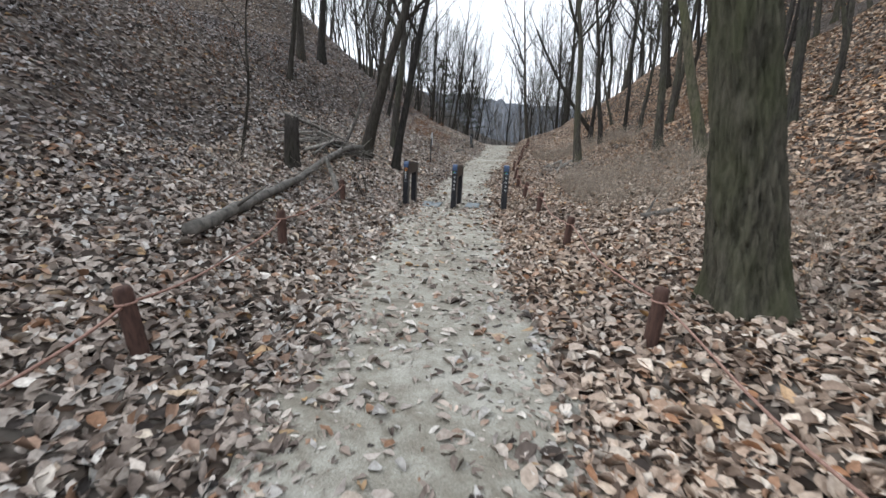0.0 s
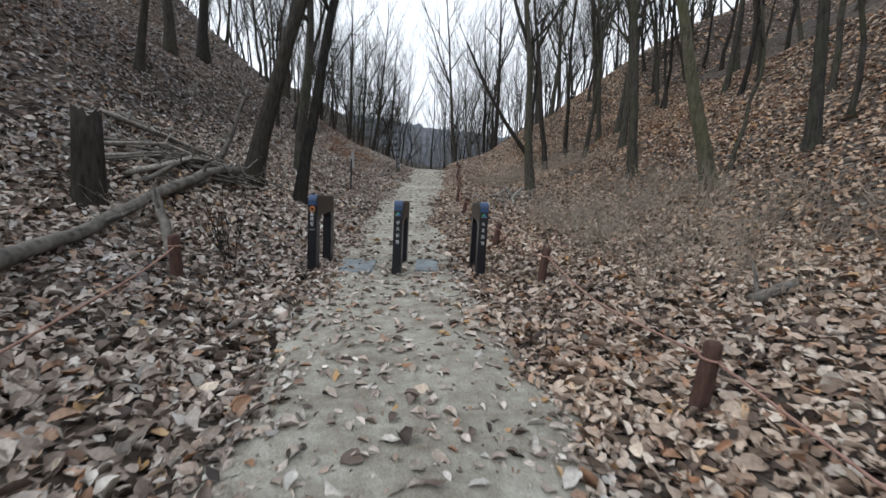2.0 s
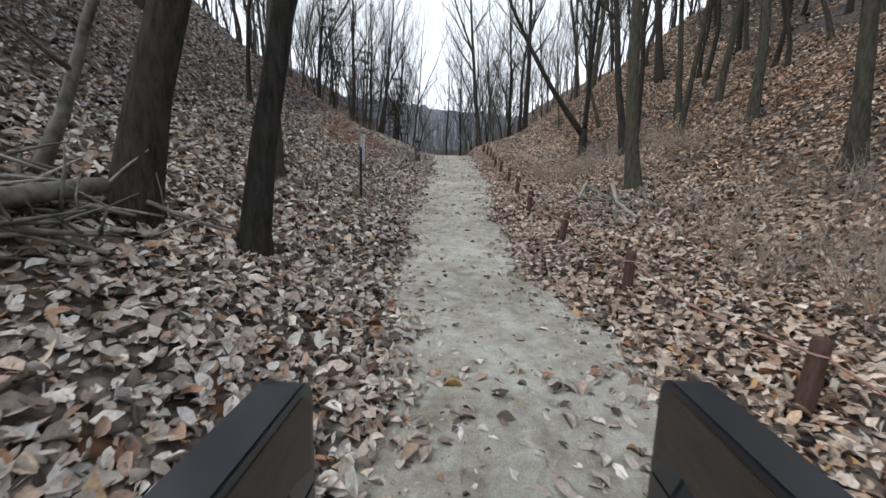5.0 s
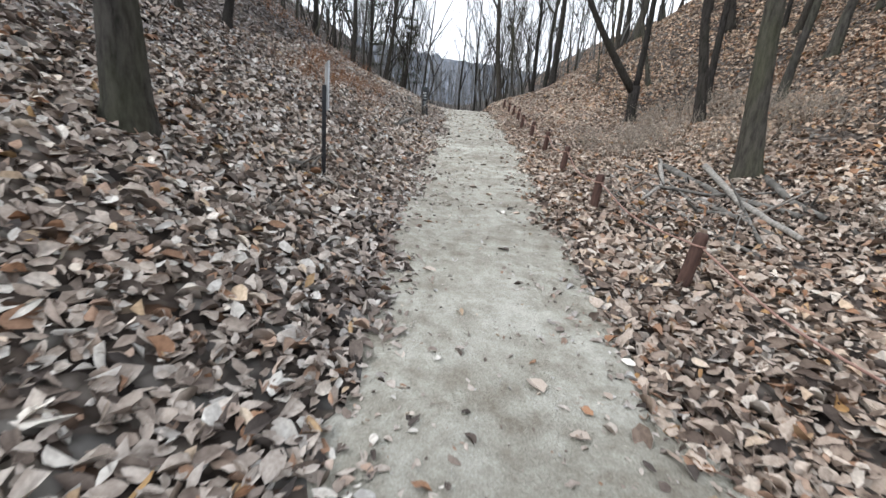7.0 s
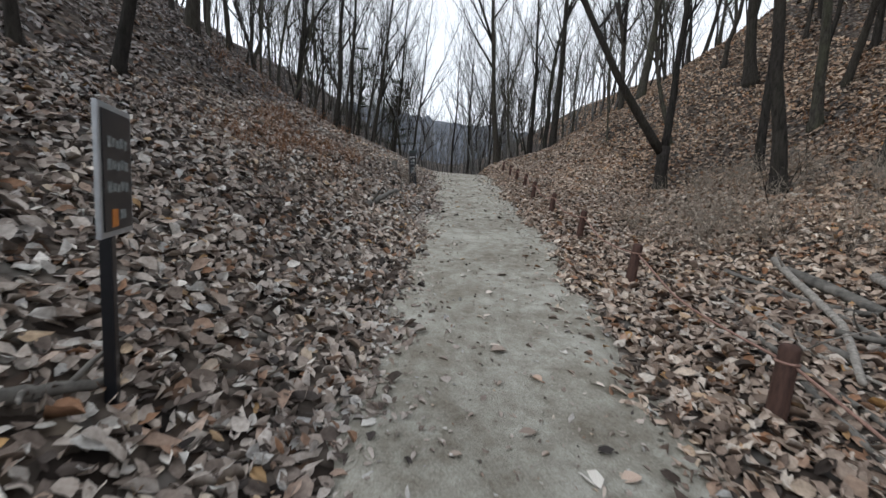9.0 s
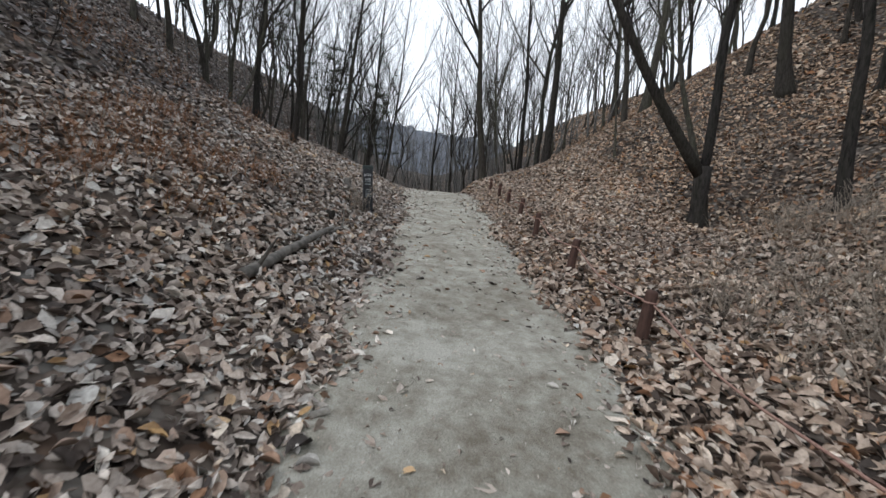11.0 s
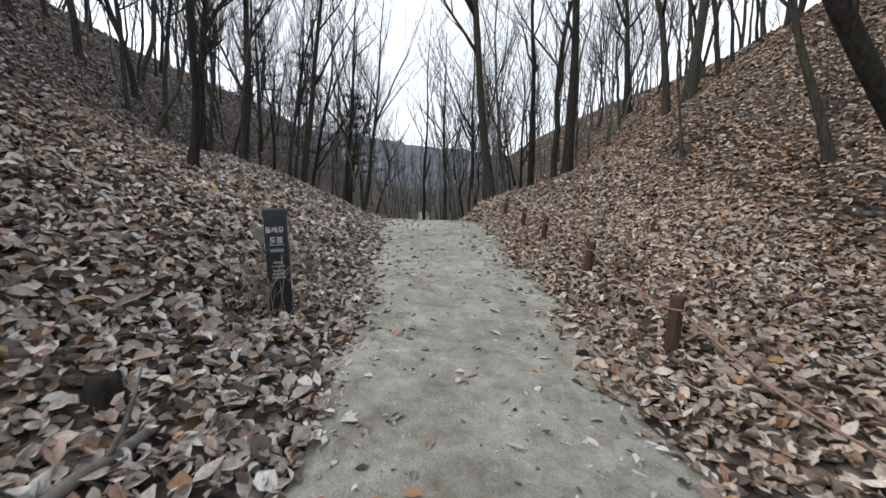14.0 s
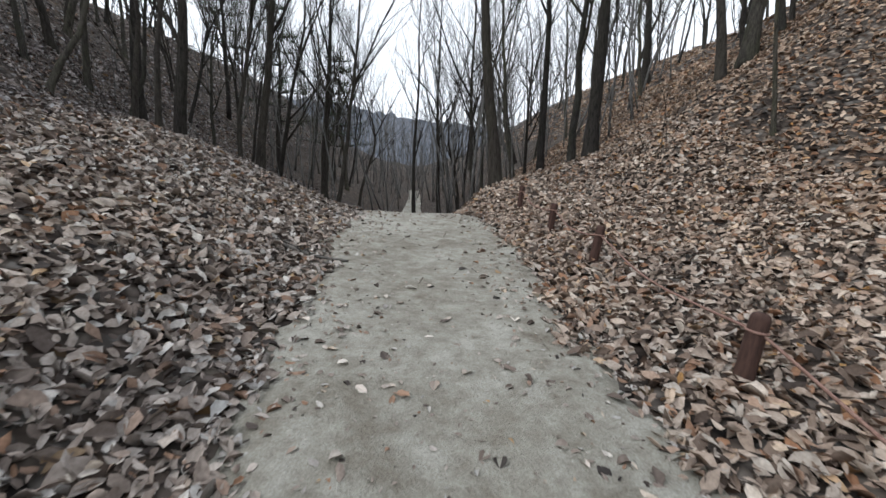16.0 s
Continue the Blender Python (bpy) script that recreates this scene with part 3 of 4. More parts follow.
def notice_sign():
    x, y = -2.1, -4.07
    g = thing("notice_sign", (x, y, -1.2), "black notice board with pale frame on a dark post", "sign", turn=(0, 0, 111))
    # local -y faces the path
    part("post", box_bm(-0.024, 0.024, -0.02, 0.02, -0.2, 0.98, 0.003), STEEL, g)
    part("back_plate", box_bm(-0.17, 0.17, -0.036, -0.02, 0.73, 1.2, 0.003), ALU, g, "aluminium framed plate")
    part("face", box_bm(-0.148, 0.148, -0.04, -0.036, 0.752, 1.178, 0.002), STEEL, g, "black printed face")
    for z, hw in ((1.07, 0.105), (0.99, 0.11), (0.91, 0.115)):
        for k in range(5):
            a = -hw + 2 * hw * k / 5
            part("text_block", box_bm(a + 0.004, a + 0.4 * hw - 0.006, -0.0415, -0.04, z - 0.02 + 0.004 * (k % 2), z + 0.02 - 0.005 * (k % 3), 0), GREYINK, g, "blurred pale block of writing")
    part("emblem", box_bm(-0.075, -0.015, -0.0415, -0.04, 0.765, 0.83, 0), ORANGE, g, "orange emblem")
    part("small_print", box_bm(0.005, 0.07, -0.0415, -0.04, 0.79, 0.825, 0), GREYINK, g)


marker_post()
notice_sign()


# ---- short posts and ropes ----
def short_post_mesh():
    bm = bmesh.new()
    rings = [(-0.15, 0.052), (0.0, 0.052), (0.2, 0.051), (0.4, 0.05), (0.422, 0.045), (0.433, 0.03)]
    n = 14
    rr = random.Random(3)
    vs = [[bm.verts.new((r * (1 + 0.03 * rr.uniform(-1, 1)) * math.cos(6.2832 * k / n), r * math.sin(6.2832 * k / n), z)) for k in range(n)] for z, r in rings]
    for a, b in zip(vs, vs[1:]):
        for k in range(n):
            bm.faces.new((a[k], a[(k + 1) % n], b[(k + 1) % n], b[k]))
    bm.faces.new(vs[-1])
    for f in bm.faces:
        f.smooth = True
    return bm


def knot_mesh():
    bm = bmesh.new()
    n, m = 14, 6
    vs = [[bm.verts.new(((0.052 + 0.009 * math.cos(6.2832 * j / m)) * math.cos(6.2832 * k / n), (0.052 + 0.009 * math.cos(6.2832 * j / m)) * math.sin(6.2832 * k / n), 0.33 + 0.009 * math.sin(6.2832 * j / m))) for j in range(m)] for k in range(n)]
    for k in range(n):
        for j in range(m):
            bm.faces.new((vs[k][j], vs[(k + 1) % n][j], vs[(k + 1) % n][(j + 1) % m], vs[k][(j + 1) % m]))
    return bm


RIGHT_POSTS = [(2.5, -19.4), (2.15, -16.85), (1.88, -14.05), (1.62, -11.5), (1.38, -9.4), (1.23, -7.48), (1.14, -5.5), (1.07, -3.55), (1.23, -1.42), (1.37, 0.62), (1.4, 2.43), (1.51, 4.5), (1.68, 6.45), (1.86, 8.75), (1.89, 10.25), (1.9, 12.0)]
LEFT_POSTS = [(-0.7, -20.0), (-1.02, -17.85), (-1.45, -15.55), (-2.05, -12.45)]
first_post = None
lean_rng = random.Random(8)
tops = {}
for row, posts in (("right", RIGHT_POSTS), ("left", LEFT_POSTS)):
    for px, py in posts:
        out = 1 if row == "right" else -1
        m = pose(px, py, float(terrain(px, py)), lean_rng.uniform(-4, 3), out * lean_rng.uniform(3, 10), lean_rng.uniform(0, 360) * 0)
        if first_post is None:
            first_post = thing("short_post", (0, 0, 0), "short round reddish-brown wooden post at the path edge", "post", "posts along the path")
            part("post", short_post_mesh(), POSTWOOD, first_post)
            part("rope_loop", knot_mesh(), ROPE, first_post, "faded red rope loop")
            first_post.matrix_basis = m
        else:
            copy_thing(first_post, m)
        tops[(px, py)] = m @ Vector((0, 0, 0.33))
for posts in (RIGHT_POSTS, LEFT_POSTS):
    for a, b in zip(posts, posts[1:]):
        s = Shape()
        pts = []
        for i in range(15):
            u = i / 14
            p = tops[a].lerp(tops[b], u)
            p.z -= 4 * 0.1 * u * (1 - u)
            p.x += 0.02 * math.sin(9 * u)
            pts.append(p)
        s.tube(pts, [0.009] * 15, 6)
        tagged(s.done("rope", ROPE), "faded red rope sagging between short posts", "rope", "ropes along the path")

# ---- trees ----
GREY_LABEL, DARK_LABEL = "leafless tree with grey-brown bark on the leafy bank", "leafless dark-barked tree rising from the bank"


def at_ground(x, y):
    return (x, y, float(terrain(x, y)))


def big_tree():
    rr = random.Random(5)
    root = thing("bare_tree", at_ground(3.14, -16.1), "thick rough-barked mossy tree trunk beside the path", "tree", "bare trees")
    n, rows = 128, 200
    v, f = [], []
    for j in range(rows + 1):
        z = -0.3 + 6.3 * (j / rows) ** 1.3
        for k in range(n):
            a = 6.28318 * k / n
            flare = 0.10 * math.exp(-max(z, 0) / 0.25) * (1 + 0.5 * math.sin(5 * a + 1))
            q = Vector((math.cos(a) * 6, math.sin(a) * 6, z * 2.2))
            ridge = (1 - abs(noise.noise(q * 1.4))) ** 3 * 0.045 + noise.noise(q * 0.4) * 0.02 + abs(noise.noise(q * 4)) * 0.012
            r = (0.265 - 0.018 * max(z, 0)) + flare + 0.03 - ridge
            v.append((r * math.cos(a) - 0.18 * z, r * math.sin(a), z))
    for j in range(rows):
        for k in range(n):
            b, c = j * n + k, j * n + (k + 1) % n
            f.append((b, c, c + n, b + n))
    mesh_object("trunk", v, f, BARK_MOSS, root, "deeply furrowed mossy bark")
    s = Shape()
    for k in range(7):
        a = rr.uniform(0, 6.28)
        grow(s, rr, Vector((-0.98, 0, 5.3 + 0.1 * k)), Vector((math.cos(a), math.sin(a), 1.6)), 3.2, 0.09, 2)
    s.done("crown", BARK_MOSS, root)


def y_tree():
    rr = random.Random(21)
    root = thing("forked_tree", at_ground(5.3, 5.75), "dark forked tree with one limb leaning far over", "tree", "bare trees")
    z = 1.1
    s = Shape()
    s.tube([Vector(p) for p in ((0, 0, -0.3), (0, 0, 0.05), (0.0, 0, 0.3), (-0.02, 0, 0.7), (-0.03, 0, z + 0.1))], [0.24, 0.21, 0.17, 0.155, 0.16], 14, 0.05, rr)
    s.done("trunk", BARK_DARK, root)
    for way, length, r in (((-0.85, -0.05, 1), 6.5, 0.125), ((0.12, 0.05, 1), 7.0, 0.105)):
        t = Shape()
        pts = wander(rr, Vector((-0.03, 0, z - 0.15)), Vector(way), length, 12, 0.05, 0.035)
        rad = [r * (1 - 0.6 * i / 12) for i in range(13)]
        t.tube(pts, rad, 10, 0.05, rr)
        for i in range(6, 13):
            a = rr.uniform(0, 6.28)
            grow(t, rr, pts[i], Vector((math.cos(a), math.sin(a), 1.0)), 1.9, rad[i] * 0.5, 2)
        t.done("limb", BARK_DARK, root)


big_tree()
y_tree()
NEAR_TREES = [
    # x, y, radius, height, lean x, lean y, bark
    (3.55, -2.6, 0.15, 11, -0.09, 0.0, 0), (5.6, -5.3, 0.13, 11, -0.1, 0.02, 0), (5.8, -8.2, 0.15, 10, -0.2, 0.03, 2), (7.45, -8.5, 0.12, 11, -0.12, 0, 0),
    (6.5, -7.7, 0.05, 6, 0.05, 0, 0), (7.3, -0.8, 0.13, 11, -0.03, 0, 0), (5.1, 1.5, 0.12, 12, -0.13, 0, 1), (6.8, 4.2, 0.11, 12, -0.03, 0, 1), (10.3, 9.8, 0.2, 13, -0.1, 0, 1),
    (8.7, 5.0, 0.13, 11, -0.08, 0, 0), (6.7, 1.3, 0.1, 9, 0, 0, 0), (8.4, 2.3, 0.12, 11, 0.03, 0, 0), (13.5, 2.4, 0.15, 11, -0.02, 0, 0),
    (-5.1, 0.0, 0.08, 9, 0.25, 0, 1), (-5.3, -1.1, 0.06, 8, 0.12, 0, 1), (-7.4, 5.6, 0.16, 10, 0.05, 0, 1), (4.95, 15.9, 0.2, 14, -0.03, 0, 1), (4.5, 18.9, 0.14, 13, 0, 0, 1),
    (1.9, 14.2, 0.15, 13, -0.13, 0.03, 1), (-4.5, 17.0, 0.13, 12, 0.02, 0, 1), (-6.3, 16.3, 0.17, 12, 0.01, 0, 1), (-9.2, 19.5, 0.2, 12, 0, 0, 1), (-5.0, 13.0, 0.06, 9, 0.0, 0, 1),
    (-4.0, 24.0, 0.15, 12, 0.05, 0, 1), (-2.7, 19.3, 0.09, 11, 0.12, 0, 1), (9.0, 15.5, 0.2, 12, 0.0, 0, 0), (5.7, 10.8, 0.04, 6, -0.08, 0, 0), (13.2, 27.8, 0.25, 13, 0, 0, 1),
    (-3.95, 8.45, 0.075, 7, 0.03, 0, 1), (6.95, 8.5, 0.09, 8, -0.28, 0, 0), (-8.9, 0.8, 0.2, 11, 0.02, 0, 1), (-9.0, -1.1, 0.18, 11, 0, 0, 1), (-3.18, -8.2, 0.165, 11, 0.22, 0.02, 1),
    (-2.38, -7.88, 0.12, 11, 0.13, 0.02, 1), (-3.15, -5.4, 0.14, 11, 0.02, 0, 0), (-4.4, -12.1, 0.035, 5, 0.05, 0, 1), (-7.0, -5.6, 0.1, 9, 0.1, 0, 1),
    (0.2, 24, 0.1, 12, -0.03, 0, 1), (1.6, 27, 0.13, 12, -0.05, 0, 1), (2.6, 21, 0.1, 11, -0.08, 0, 1), (8.4, -8.2, 0.06, 8, -0.1, 0, 0),
]
for i, (tx, ty, r, h, lx, ly, kind) in enumerate(NEAR_TREES):
    bare_tree(at_ground(tx, ty), r, h, 100 + i, (BARK, BARK_DARK, BARK_MOSS)[kind], (GREY_LABEL, DARK_LABEL, "leaning leafless tree with greenish mossy bark")[kind],
              (lx, ly), bend=0.06 if r > 0.07 else 0.1, low=0.38, limbs=8 if r > 0.07 else 5, detail=2 if r > 0.07 else 1, fork=i % 3 == 0)
# the wood on the banks and in the valley beyond
protos = [bare_tree(at_ground(px, py), 0.09, 11, 300 + i, (BARK_DARK, BARK)[i % 2], DARK_LABEL, (0.04 * (i % 3 - 1), 0), bend=0.16, low=0.3, limbs=9, detail=2, fork=i % 2 == 0, sides=7)
          for i, (px, py) in enumerate(((-10, 9), (-11, 13), (11, 14), (12, 19), (-8, 25), (8.5, 24), (10.5, -3)))]
wood = random.Random(12)
placed = [(t[0], t[1]) for t in NEAR_TREES]
made = 0
while made < 195:
    tx, ty = wood.uniform(-34, 34), wood.choice((wood.uniform(-22, 20), wood.uniform(15, 48), wood.uniform(20, 62)))
    off = tx - float(np.interp(ty, CY, CX))
    if ty < 14 and (off > -8.2 and off < 8.5) or abs(off) < (2.2 if ty < 45 else 3.5) or any((tx - a) ** 2 + (ty - b) ** 2 < 1.2 for a, b in placed):
        continue
    if ty < 14 and off < -13.5:
        continue
    placed.append((tx, ty))
    k = wood.uniform(0.7, 1.25)
    m = pose(*at_ground(tx, ty), wood.uniform(-5, 5), wood.uniform(-5, 5), wood.uniform(0, 360)) @ Matrix.Diagonal((k * wood.uniform(0.7, 1.3), k * wood.uniform(0.7, 1.3), k, 1))
    copy_thing(protos[made % len(protos)], m)
    made += 1


# rows of trees along the crest of the open bank and on the dark far slope
crest = random.Random(44)
for i in range(46):
    tx, ty = (crest.uniform(8.8, 15), crest.uniform(-4, 18)) if i % 2 else (crest.uniform(-17, -6.5), crest.uniform(14, 28))
    if any((tx - a) ** 2 + (ty - b) ** 2 < 0.8 for a, b in placed):
        continue
    placed.append((tx, ty))
    k = crest.uniform(0.75, 1.2)
    copy_thing(protos[i % len(protos)], pose(*at_ground(tx, ty), crest.uniform(-5, 5), crest.uniform(-5, 5), crest.uniform(0, 360)) @ Matrix.Diagonal((k, k, k, 1)))


def pine(x, y, h, seed):
    rr = random.Random(seed)
    root = thing("pine_tree", at_ground(x, y), "dark green pine among the bare trees", "tree", "pines")
    s, needles = Shape(), Shape()
    pts = trunk_points(rr, h, 0.05)
    s.tube(pts, [0.14 * (1 - 0.85 * i / 12) for i in range(13)], 8)
    for i in range(4, 13):
        for _ in range(4):
            a = rr.uniform(0, 6.28)
            br = wander(rr, pts[i], Vector((math.cos(a), math.sin(a), 0.1)), (13.5 - i) * 0.2 + 0.4, 4, 0.15)
            s.tube(br, [0.03, 0.025, 0.018, 0.012, 0.006], 4)
            for p in br[1:]:
                for _ in range(16):
                    d = Vector((rr.uniform(-1, 1), rr.uniform(-1, 1), rr.uniform(-0.1, 1))).normalized()
                    q = p + Vector((rr.uniform(-0.25, 0.25), rr.uniform(-0.25, 0.25), rr.uniform(-0.05, 0.12)))
                    needles.tube([q, q + d * 0.2], [0.012, 0.003], 3)
    s.done("trunk", BARK_DARK, root)
    needles.done("crown", NEEDLE, root)


for px, py, ph in ((-7.5, 29, 9), (-5.2, 33, 8), (-11, 31, 10)):
    pine(px, py, ph, int(px * 10) + 400)


# ---- hazy wooded hills beyond the valley ----
def backdrop():
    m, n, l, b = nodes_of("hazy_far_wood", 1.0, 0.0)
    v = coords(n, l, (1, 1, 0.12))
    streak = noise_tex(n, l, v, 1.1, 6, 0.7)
    # distance haze is painted into the blue-grey of the far wood
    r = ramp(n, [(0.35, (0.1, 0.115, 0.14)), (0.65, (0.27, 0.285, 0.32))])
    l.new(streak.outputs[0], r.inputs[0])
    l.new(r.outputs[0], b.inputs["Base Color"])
    v, f = [], []
    count = 260
    for i in range(count + 1):
        a = math.pi * i / count
        x, y = 95 * math.cos(a), 15 + 75 * math.sin(a)
        top = 22 + 5 * math.sin(a * 3 + 1) + 2.5 * noise.noise(Vector((i * 0.07, 0, 0))) + 1.6 * noise.noise(Vector((i * 0.9, 3, 0)))
        for k in range(5):
            v.append((x * (1 + 0.06 * k), y + 4 * k, -8 + (top + 8) * k / 4))
    for i in range(count):
        for k in range(4):
            p = i * 5 + k
            f.append((p, p + 5, p + 6, p + 1))
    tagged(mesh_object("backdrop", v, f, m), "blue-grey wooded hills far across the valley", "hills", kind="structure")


backdrop()


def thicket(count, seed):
    """Thin young growth filling the valley and the far slopes, with haze in its bark colour."""
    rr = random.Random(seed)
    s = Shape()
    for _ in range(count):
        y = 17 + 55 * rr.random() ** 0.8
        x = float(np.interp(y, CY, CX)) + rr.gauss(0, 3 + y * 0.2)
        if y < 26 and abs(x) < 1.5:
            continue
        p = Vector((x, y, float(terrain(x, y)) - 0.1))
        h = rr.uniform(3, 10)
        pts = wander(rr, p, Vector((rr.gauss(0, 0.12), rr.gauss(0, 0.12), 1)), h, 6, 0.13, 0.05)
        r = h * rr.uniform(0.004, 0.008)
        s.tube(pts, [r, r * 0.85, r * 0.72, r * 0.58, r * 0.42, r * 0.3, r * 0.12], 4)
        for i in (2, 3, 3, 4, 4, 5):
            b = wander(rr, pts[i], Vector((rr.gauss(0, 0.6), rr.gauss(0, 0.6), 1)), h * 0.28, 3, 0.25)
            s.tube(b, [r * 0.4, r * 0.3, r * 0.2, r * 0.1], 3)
    tagged(s.done("thicket", SAPLING_HAZED), "dense bare grey saplings filling the valley, paled for haze", "thicket", kind="stuff")


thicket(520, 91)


# ---- dead wood ----
def log(name, pts, r0, r1, mat, label, seed, category="log", group="", stubs=2, sink=0.0):
    rr = random.Random(seed)
    pv = [Vector(p) for p in pts]
    fine = []
    for a, b in zip(pv, pv[1:]):
        for i in range(5):
            q = a.lerp(b, i / 5)
            fine.append(q + Vector((rr.uniform(-1, 1), rr.uniform(-1, 1), rr.uniform(-1, 1))) * r0 * 0.18)
    fine.append(pv[-1])
    s = Shape()
    n = len(fine)
    s.tube(fine, [r0 + (r1 - r0) * i / (n - 1) for i in range(n)], 10, 0.08, rr)
    for _ in range(stubs):
        i = rr.randrange(1, n - 1)
        d = Vector((rr.uniform(-1, 1), rr.uniform(-1, 1), rr.uniform(0.1, 0.8)))
        b = wander(rr, fine[i], d, rr.uniform(0.2, 0.6), 3, 0.2)
        s.tube(b, [r0 * 0.4, r0 * 0.33, r0 * 0.25, r0 * 0.12], 6)
    return tagged(s.done(name, mat), label, category, group)


def lying(points, lift):
    return [(x, y, float(terrain(x, y)) + lift) for x, y in points]


log("fallen_log", lying([(-2.0, -16.3), (-2.25, -15.3), (-2.7, -13.8), (-3.1, -12.3)], 0.12) + lying([(-3.15, -11.0), (-3.2, -9.6), (-3.2, -8.45)], 0.26), 0.075, 0.06, LOGBARK, "long curved fallen limb resting against a tree", 1, stubs=4)
log("fallen_branch", lying([(-2.3, -12.1)], 0.05) + lying([(-2.5, -11.9)], 0.28) + lying([(-2.75, -11.65)], 0.5), 0.055, 0.04, LOGBARK, "short broken branch propped on the leaves", 2, stubs=1)
log("fallen_branch", lying([(-3.75, -8.35)], 0.0) + lying([(-3.5, -8.32)], 0.7) + lying([(-3.2, -8.28)], 1.75), 0.06, 0.03, LOGBARK, "split limb leaning on the slanting trunk", 7, stubs=3)
for k in range(30):
    a = random.Random(60 + k)
    end = (-3.15 + a.uniform(-0.35, 0.45), -8.7 + a.uniform(-0.5, 0.5))
    start = (end[0] - a.uniform(0.1, 1.5), end[1] - a.uniform(0.3, 2.2))
    mid = ((start[0] + end[0]) / 2 + a.uniform(-0.15, 0.15), (start[1] + end[1]) / 2 + a.uniform(-0.15, 0.15))
    lift = a.uniform(0.03, 0.3)
    pale = k % 4 == 0
    log("fallen_branch", lying([start], lift * 0.5) + lying([mid, end], lift), a.uniform(0.015, 0.04), 0.01, DEADWOOD if pale else LOGBARK,
        ("pale" if pale else "dark") + " broken branch heaped beside the leaning tree", 70 + k, "branch", "branches by the leaning tree", stubs=3)
log("fallen_log", lying([(3.2, -12.75), (3.5, -12.6), (3.85, -12.47)], 0.05), 0.06, 0.045, LOGBARK, "short dark log lying among tan leaves", 8, stubs=1)
log("fallen_branch", lying([(-2.36, -4.38), (-2.24, -4.22), (-2.14, -4.06)], 0.05), 0.035, 0.02, LOGBARK, "grey broken branch at the foot of the sign", 9, "branch", stubs=2)
log("fallen_branch", lying([(-3.0, -8.3), (-2.7, -8.25), (-2.42, -8.15)], 0.22), 0.02, 0.012, LOGBARK, "thin dark branch caught between two trunks", 5, "branch", stubs=1)
log("fallen_log", lying([(-1.92, 0.75), (-1.86, 1.3), (-1.83, 1.7), (-1.78, 2.35), (-1.7, 3.0)], 0.05), 0.055, 0.04, LOGBARK, "grey log half sunk in leaves beside the path", 3, stubs=2)
HEAP = (
    ([(3.41, -1.82), (2.75, -3.65), (2.57, -4.83)], 0.05, DEADWOOD, 0.14), ([(3.05, -1.26), (2.88, -3.14), (3.0, -4.3)], 0.06, LOGBARK, 0.06),
    ([(1.9, -2.5), (2.11, -3.7), (2.6, -4.15)], 0.04, LOGBARK, 0.05), ([(1.65, -2.55), (1.58, -3.4), (1.52, -4.2)], 0.025, LOGBARK, 0.05),
    ([(2.5, -3.3), (2.47, -3.9), (2.5, -4.7)], 0.045, LOGBARK, 0.05), ([(3.1, -1.0), (2.4, -2.55), (1.75, -3.35)], 0.04, DEADWOOD, 0.1),
    ([(2.0, -1.7), (2.5, -2.0), (2.95, -2.5)], 0.035, LOGBARK, 0.05), ([(1.5, -3.2), (1.38, -3.6), (1.3, -4.0)], 0.03, LOGBARK, 0.04),
    ([(3.3, -2.2), (2.9, -3.4), (2.2, -4.9)], 0.04, LOGBARK, 0.1), ([(2.4, -1.2), (2.6, -2.2), (2.3, -3.6)], 0.03, LOGBARK, 0.08),
    ([(3.6, -2.9), (3.2, -3.9), (3.1, -5.0)], 0.05, LOGBARK, 0.05), ([(1.9, -1.9), (1.8, -2.9), (2.0, -3.9)], 0.02, DEADWOOD, 0.06),
    ([(2.2, -2.7), (2.7, -3.2), (3.3, -3.5)], 0.025, LOGBARK, 0.12), ([(2.0, -3.6), (1.9, -4.3), (2.1, -5.0)], 0.03, LOGBARK, 0.04))
for k, (pts, r, mat, lift) in enumerate(HEAP):
    log("fallen_branch", lying(pts, lift * 0.6), r, r * 0.55, mat, ("pale" if mat is DEADWOOD else "dark") + " dead branch in a heap beside the path", 20 + k, "branch", "brushwood heap", stubs=1)
log("fallen_branch", lying([(-1.7, 2.75), (-1.66, 3.1), (-1.6, 3.45)], 0.04), 0.035, 0.025, LOGBARK, "short grey branch end among the leaves", 45, "branch", stubs=2)
log("fallen_branch", lying([(-1.6, 8.95), (-1.2, 8.8), (-0.8, 8.7)], 0.05), 0.022, 0.012, LOGBARK, "thin dark stick lying at the path edge", 44, "branch", stubs=2)


def stump(x, y, r, h, seed, mat=BARK_DARK):
    rr = random.Random(seed)
    z = float(terrain(x, y))
    n = 20
    v, f = [], []
    for zz, k in ((-0.2, 1.4), (0.0, 1.25), (0.12 * h, 1.08), (h * 0.6, 1.0), (h, 0.92)):
        for i in range(n):
            a = 6.28318 * i / n
            q = r * k * (1 + 0.08 * math.sin(3 * a + seed) + rr.uniform(-0.04, 0.04))
            v.append((x + q * math.cos(a), y + q * math.sin(a), z + zz + (rr.uniform(-0.07, 0.09) * h if zz == h else 0)))
    for j in range(4):
        for i in range(n):
            b, c = j * n + i, j * n + (i + 1) % n
            f.append((b, c, c + n, b + n))
    v.append((x, y, z + h * 0.95))
    f += [(4 * n + i, 4 * n + (i + 1) % n, 5 * n) for i in range(n)]
    tagged(mesh_object("tree_stump", v, f, mat), "broken dark tree stump among fallen leaves", "stump")


stump(-3.72, -11.3, 0.15, 1.0, 2)
stump(-2.11, 6.23, 0.075, 0.17, 8, LOGBARK)
stump(-1.85, 3.55, 0.07, 0.12, 5)


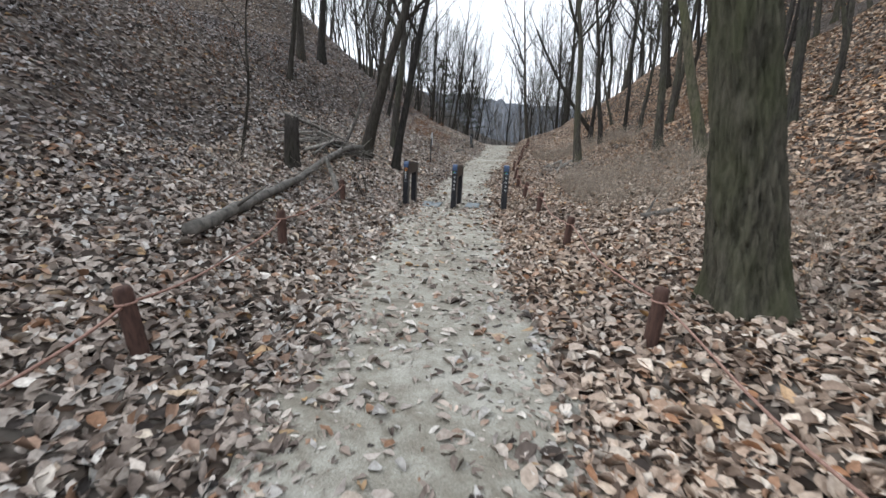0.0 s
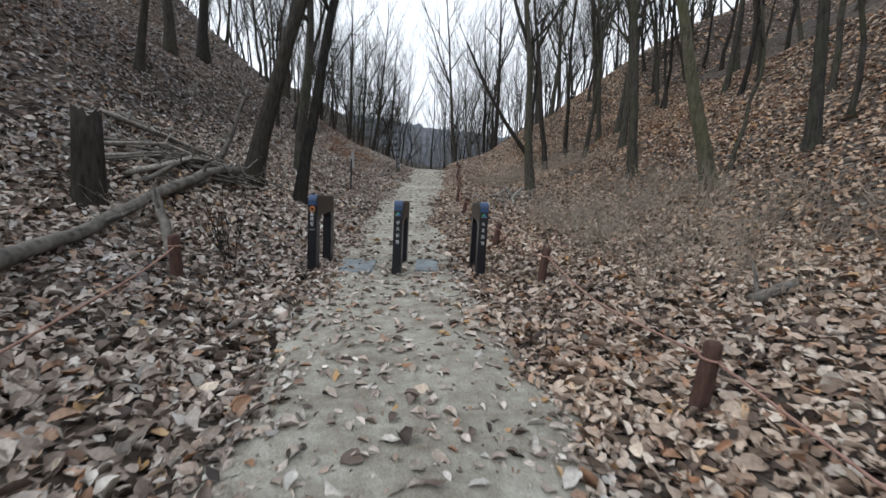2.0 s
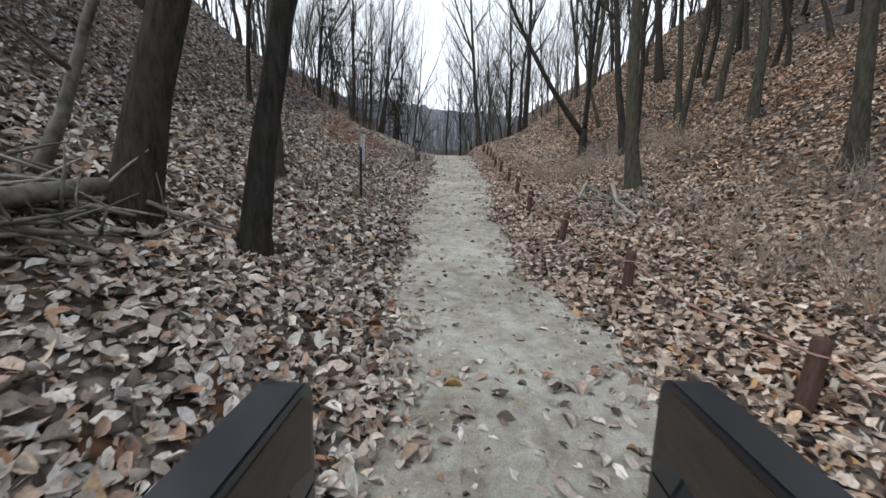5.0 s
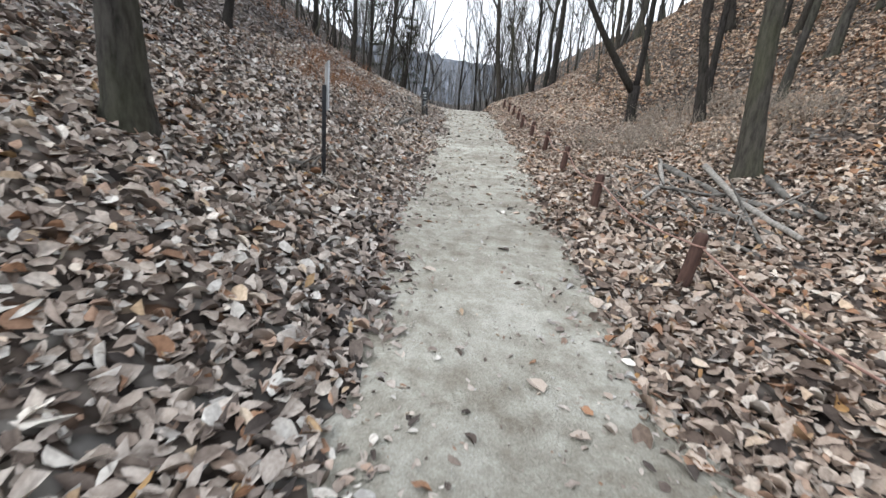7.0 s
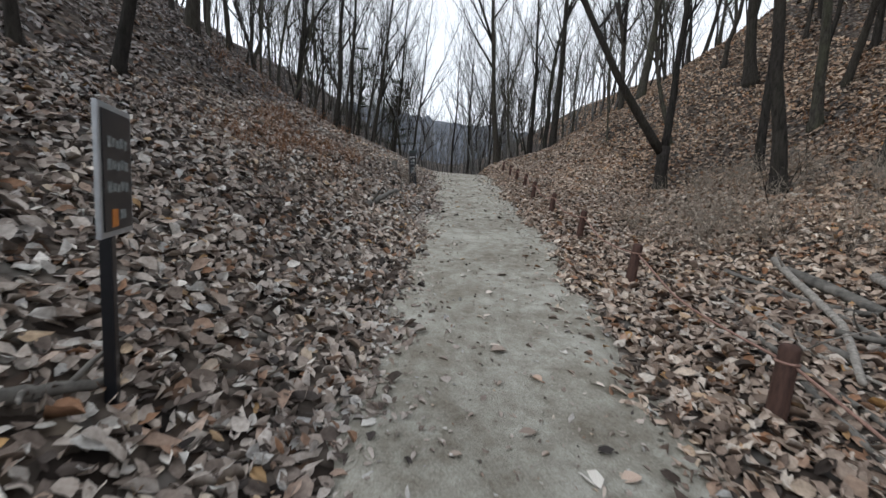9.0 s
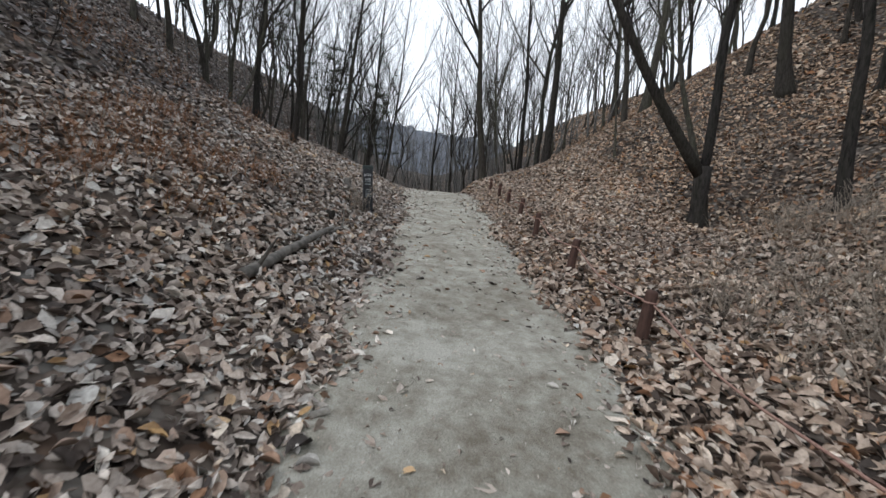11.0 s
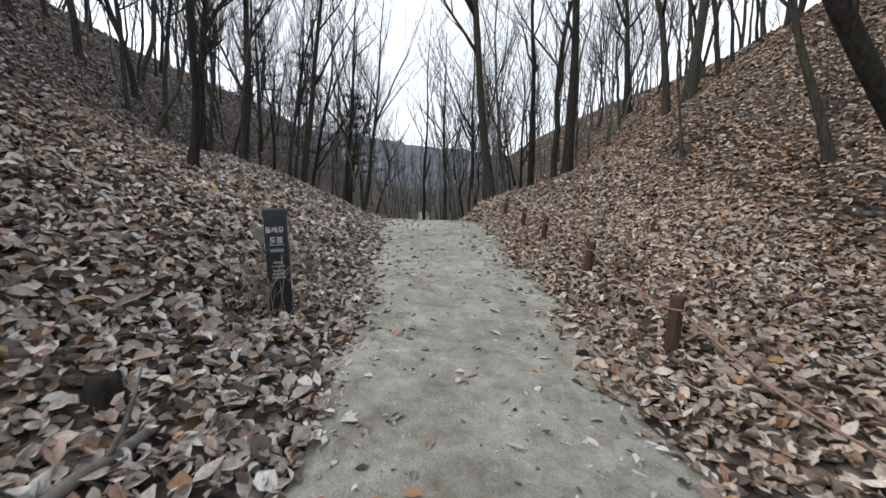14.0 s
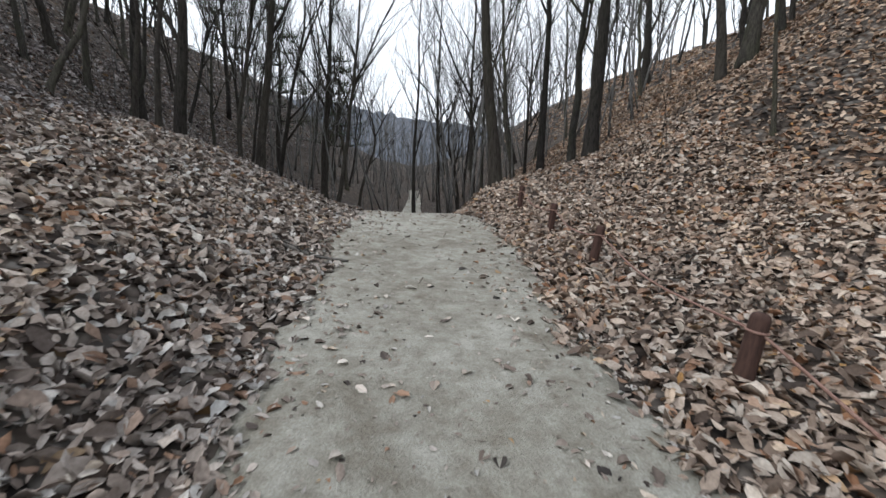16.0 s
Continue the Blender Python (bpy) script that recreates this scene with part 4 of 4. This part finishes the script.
# ---- dry undergrowth ----
def stalks(name, zones, mat, label, seed, tall=(0.25, 0.7)):
    rr = random.Random(seed)
    s = Shape()
    for x0, x1, y0, y1, count in zones:
        for _ in range(count):
            cx, cy = rr.uniform(x0, x1), rr.uniform(y0, y1)
            for _ in range(rr.randrange(5, 11)):
                x, y = cx + rr.gauss(0, 0.1), cy + rr.gauss(0, 0.1)
                h = rr.uniform(*tall)
                p = Vector((x, y, float(terrain(x, y)) - 0.02))
                d = Vector((rr.gauss(0, 0.4), rr.gauss(0, 0.4), 1))
                pts = wander(rr, p, d, h, 3, 0.3, -0.06)
                s.tube(pts, [0.0035, 0.003, 0.0025, 0.0015], 3)
                if rr.random() < 0.5:
                    b = wander(rr, pts[2], Vector((rr.gauss(0, 1), rr.gauss(0, 1), 0.6)), h * 0.4, 2, 0.3)
                    s.tube(b, [0.0025, 0.002, 0.001], 3)
    tagged(s.done(name, mat), label, "undergrowth", kind="stuff")


stalks("dry_undergrowth", [(2.6, 6.0, -13.0, -4.5, 300), (3.5, 6.5, -2.0, 3.5, 170), (2.2, 4.5, -11, -7, 90), (3.2, 6, -19, -14, 90), (2.2, 3.8, -0.6, 1.5, 60), (-1.72, -1.45, 4.82, 5.15, 9), (-4.5, -2.6, -13.5, -11, 14)], STRAW, "tangled dry grey-brown stalks on the bank", 31)
stalks("dry_bracken", [(-10, -7, -10, 4, 60), (8, 12, -8, 8, 60), (-4.5, -2.5, 0.5, 4.0, 90), (-6.5, -3.5, 3.5, 8, 40), (6.5, 10, -6, 6, 60)], RED_STRAW, "rust-coloured dry bracken on the bank", 32, (0.15, 0.4))


def shrub(x, y, h, seed):
    rr = random.Random(seed)
    root = thing("bare_shrub", at_ground(x, y), "small leafless twiggy shrub among fallen leaves", "shrub", "bare shrubs")
    for k in range(4):
        a = rr.uniform(0, 6.28)
        s = Shape()
        grow(s, rr, Vector((0.03 * math.cos(a), 0.03 * math.sin(a), -0.05)), Vector((math.cos(a) * 0.6, math.sin(a) * 0.6, 1)), h * rr.uniform(0.7, 1.1), 0.005, 1)
        s.done("stem", BARK_DARK, root)


for k, (bx, by, bh) in enumerate(((-1.78, -11.95, 0.6), (-2.0, -11.5, 0.5), (-1.72, 5.02, 0.3), (-4.3, -8.9, 1.2), (-5.2, -6.5, 1.4), (-4.6, -3.2, 1.2), (4.3, 0.6, 1.0),
                                  (-5.5, 3.2, 1.3), (-6.2, 9.5, 1.6), (-5.0, 11.8, 1.5), (4.2, 11.5, 1.2), (-3.4, 13.6, 1.4), (7.6, 9.4, 1.5))):
    shrub(bx, by, bh, 500 + k)

# ---- leaves lying singly on the path ----
def leaf_meshes():
    rr = np.random.default_rng(9)
    out = []
    for k in range(6):
        pts = LEAF_SHAPE + rr.normal(0, 0.05, (8, 3)) * (1, 1, 0)
        pts[:, 0] *= rr.uniform(0.8, 1.4)
        pts[:, 2] = pts[:, 2] * rr.uniform(0.02, 0.22)
        me = bpy.data.meshes.new("leaf")
        me.from_pydata(pts.tolist(), [], LEAF_TRIS.tolist())
        me.materials.append(LEAF1)
        out.append(me)
    return out


kinds = leaf_meshes()
rr = random.Random(77)
for i in range(300):
    ly = rr.uniform(-18.5, 11)
    lx = float(np.interp(ly, PCY, PCX)) + rr.uniform(-1, 1) * float(half_width(ly)) * 0.95
    k = rr.uniform(0.05, 0.12)
    ob = new("leaf", kinds[i % 6])
    ob.parent = path
    ob.matrix_basis = pose(lx, ly, float(terrain(lx, ly)) + 0.03, rr.uniform(-10, 10), rr.uniform(-10, 10), rr.uniform(0, 360)) @ Matrix.Diagonal((k, k, k, 1))
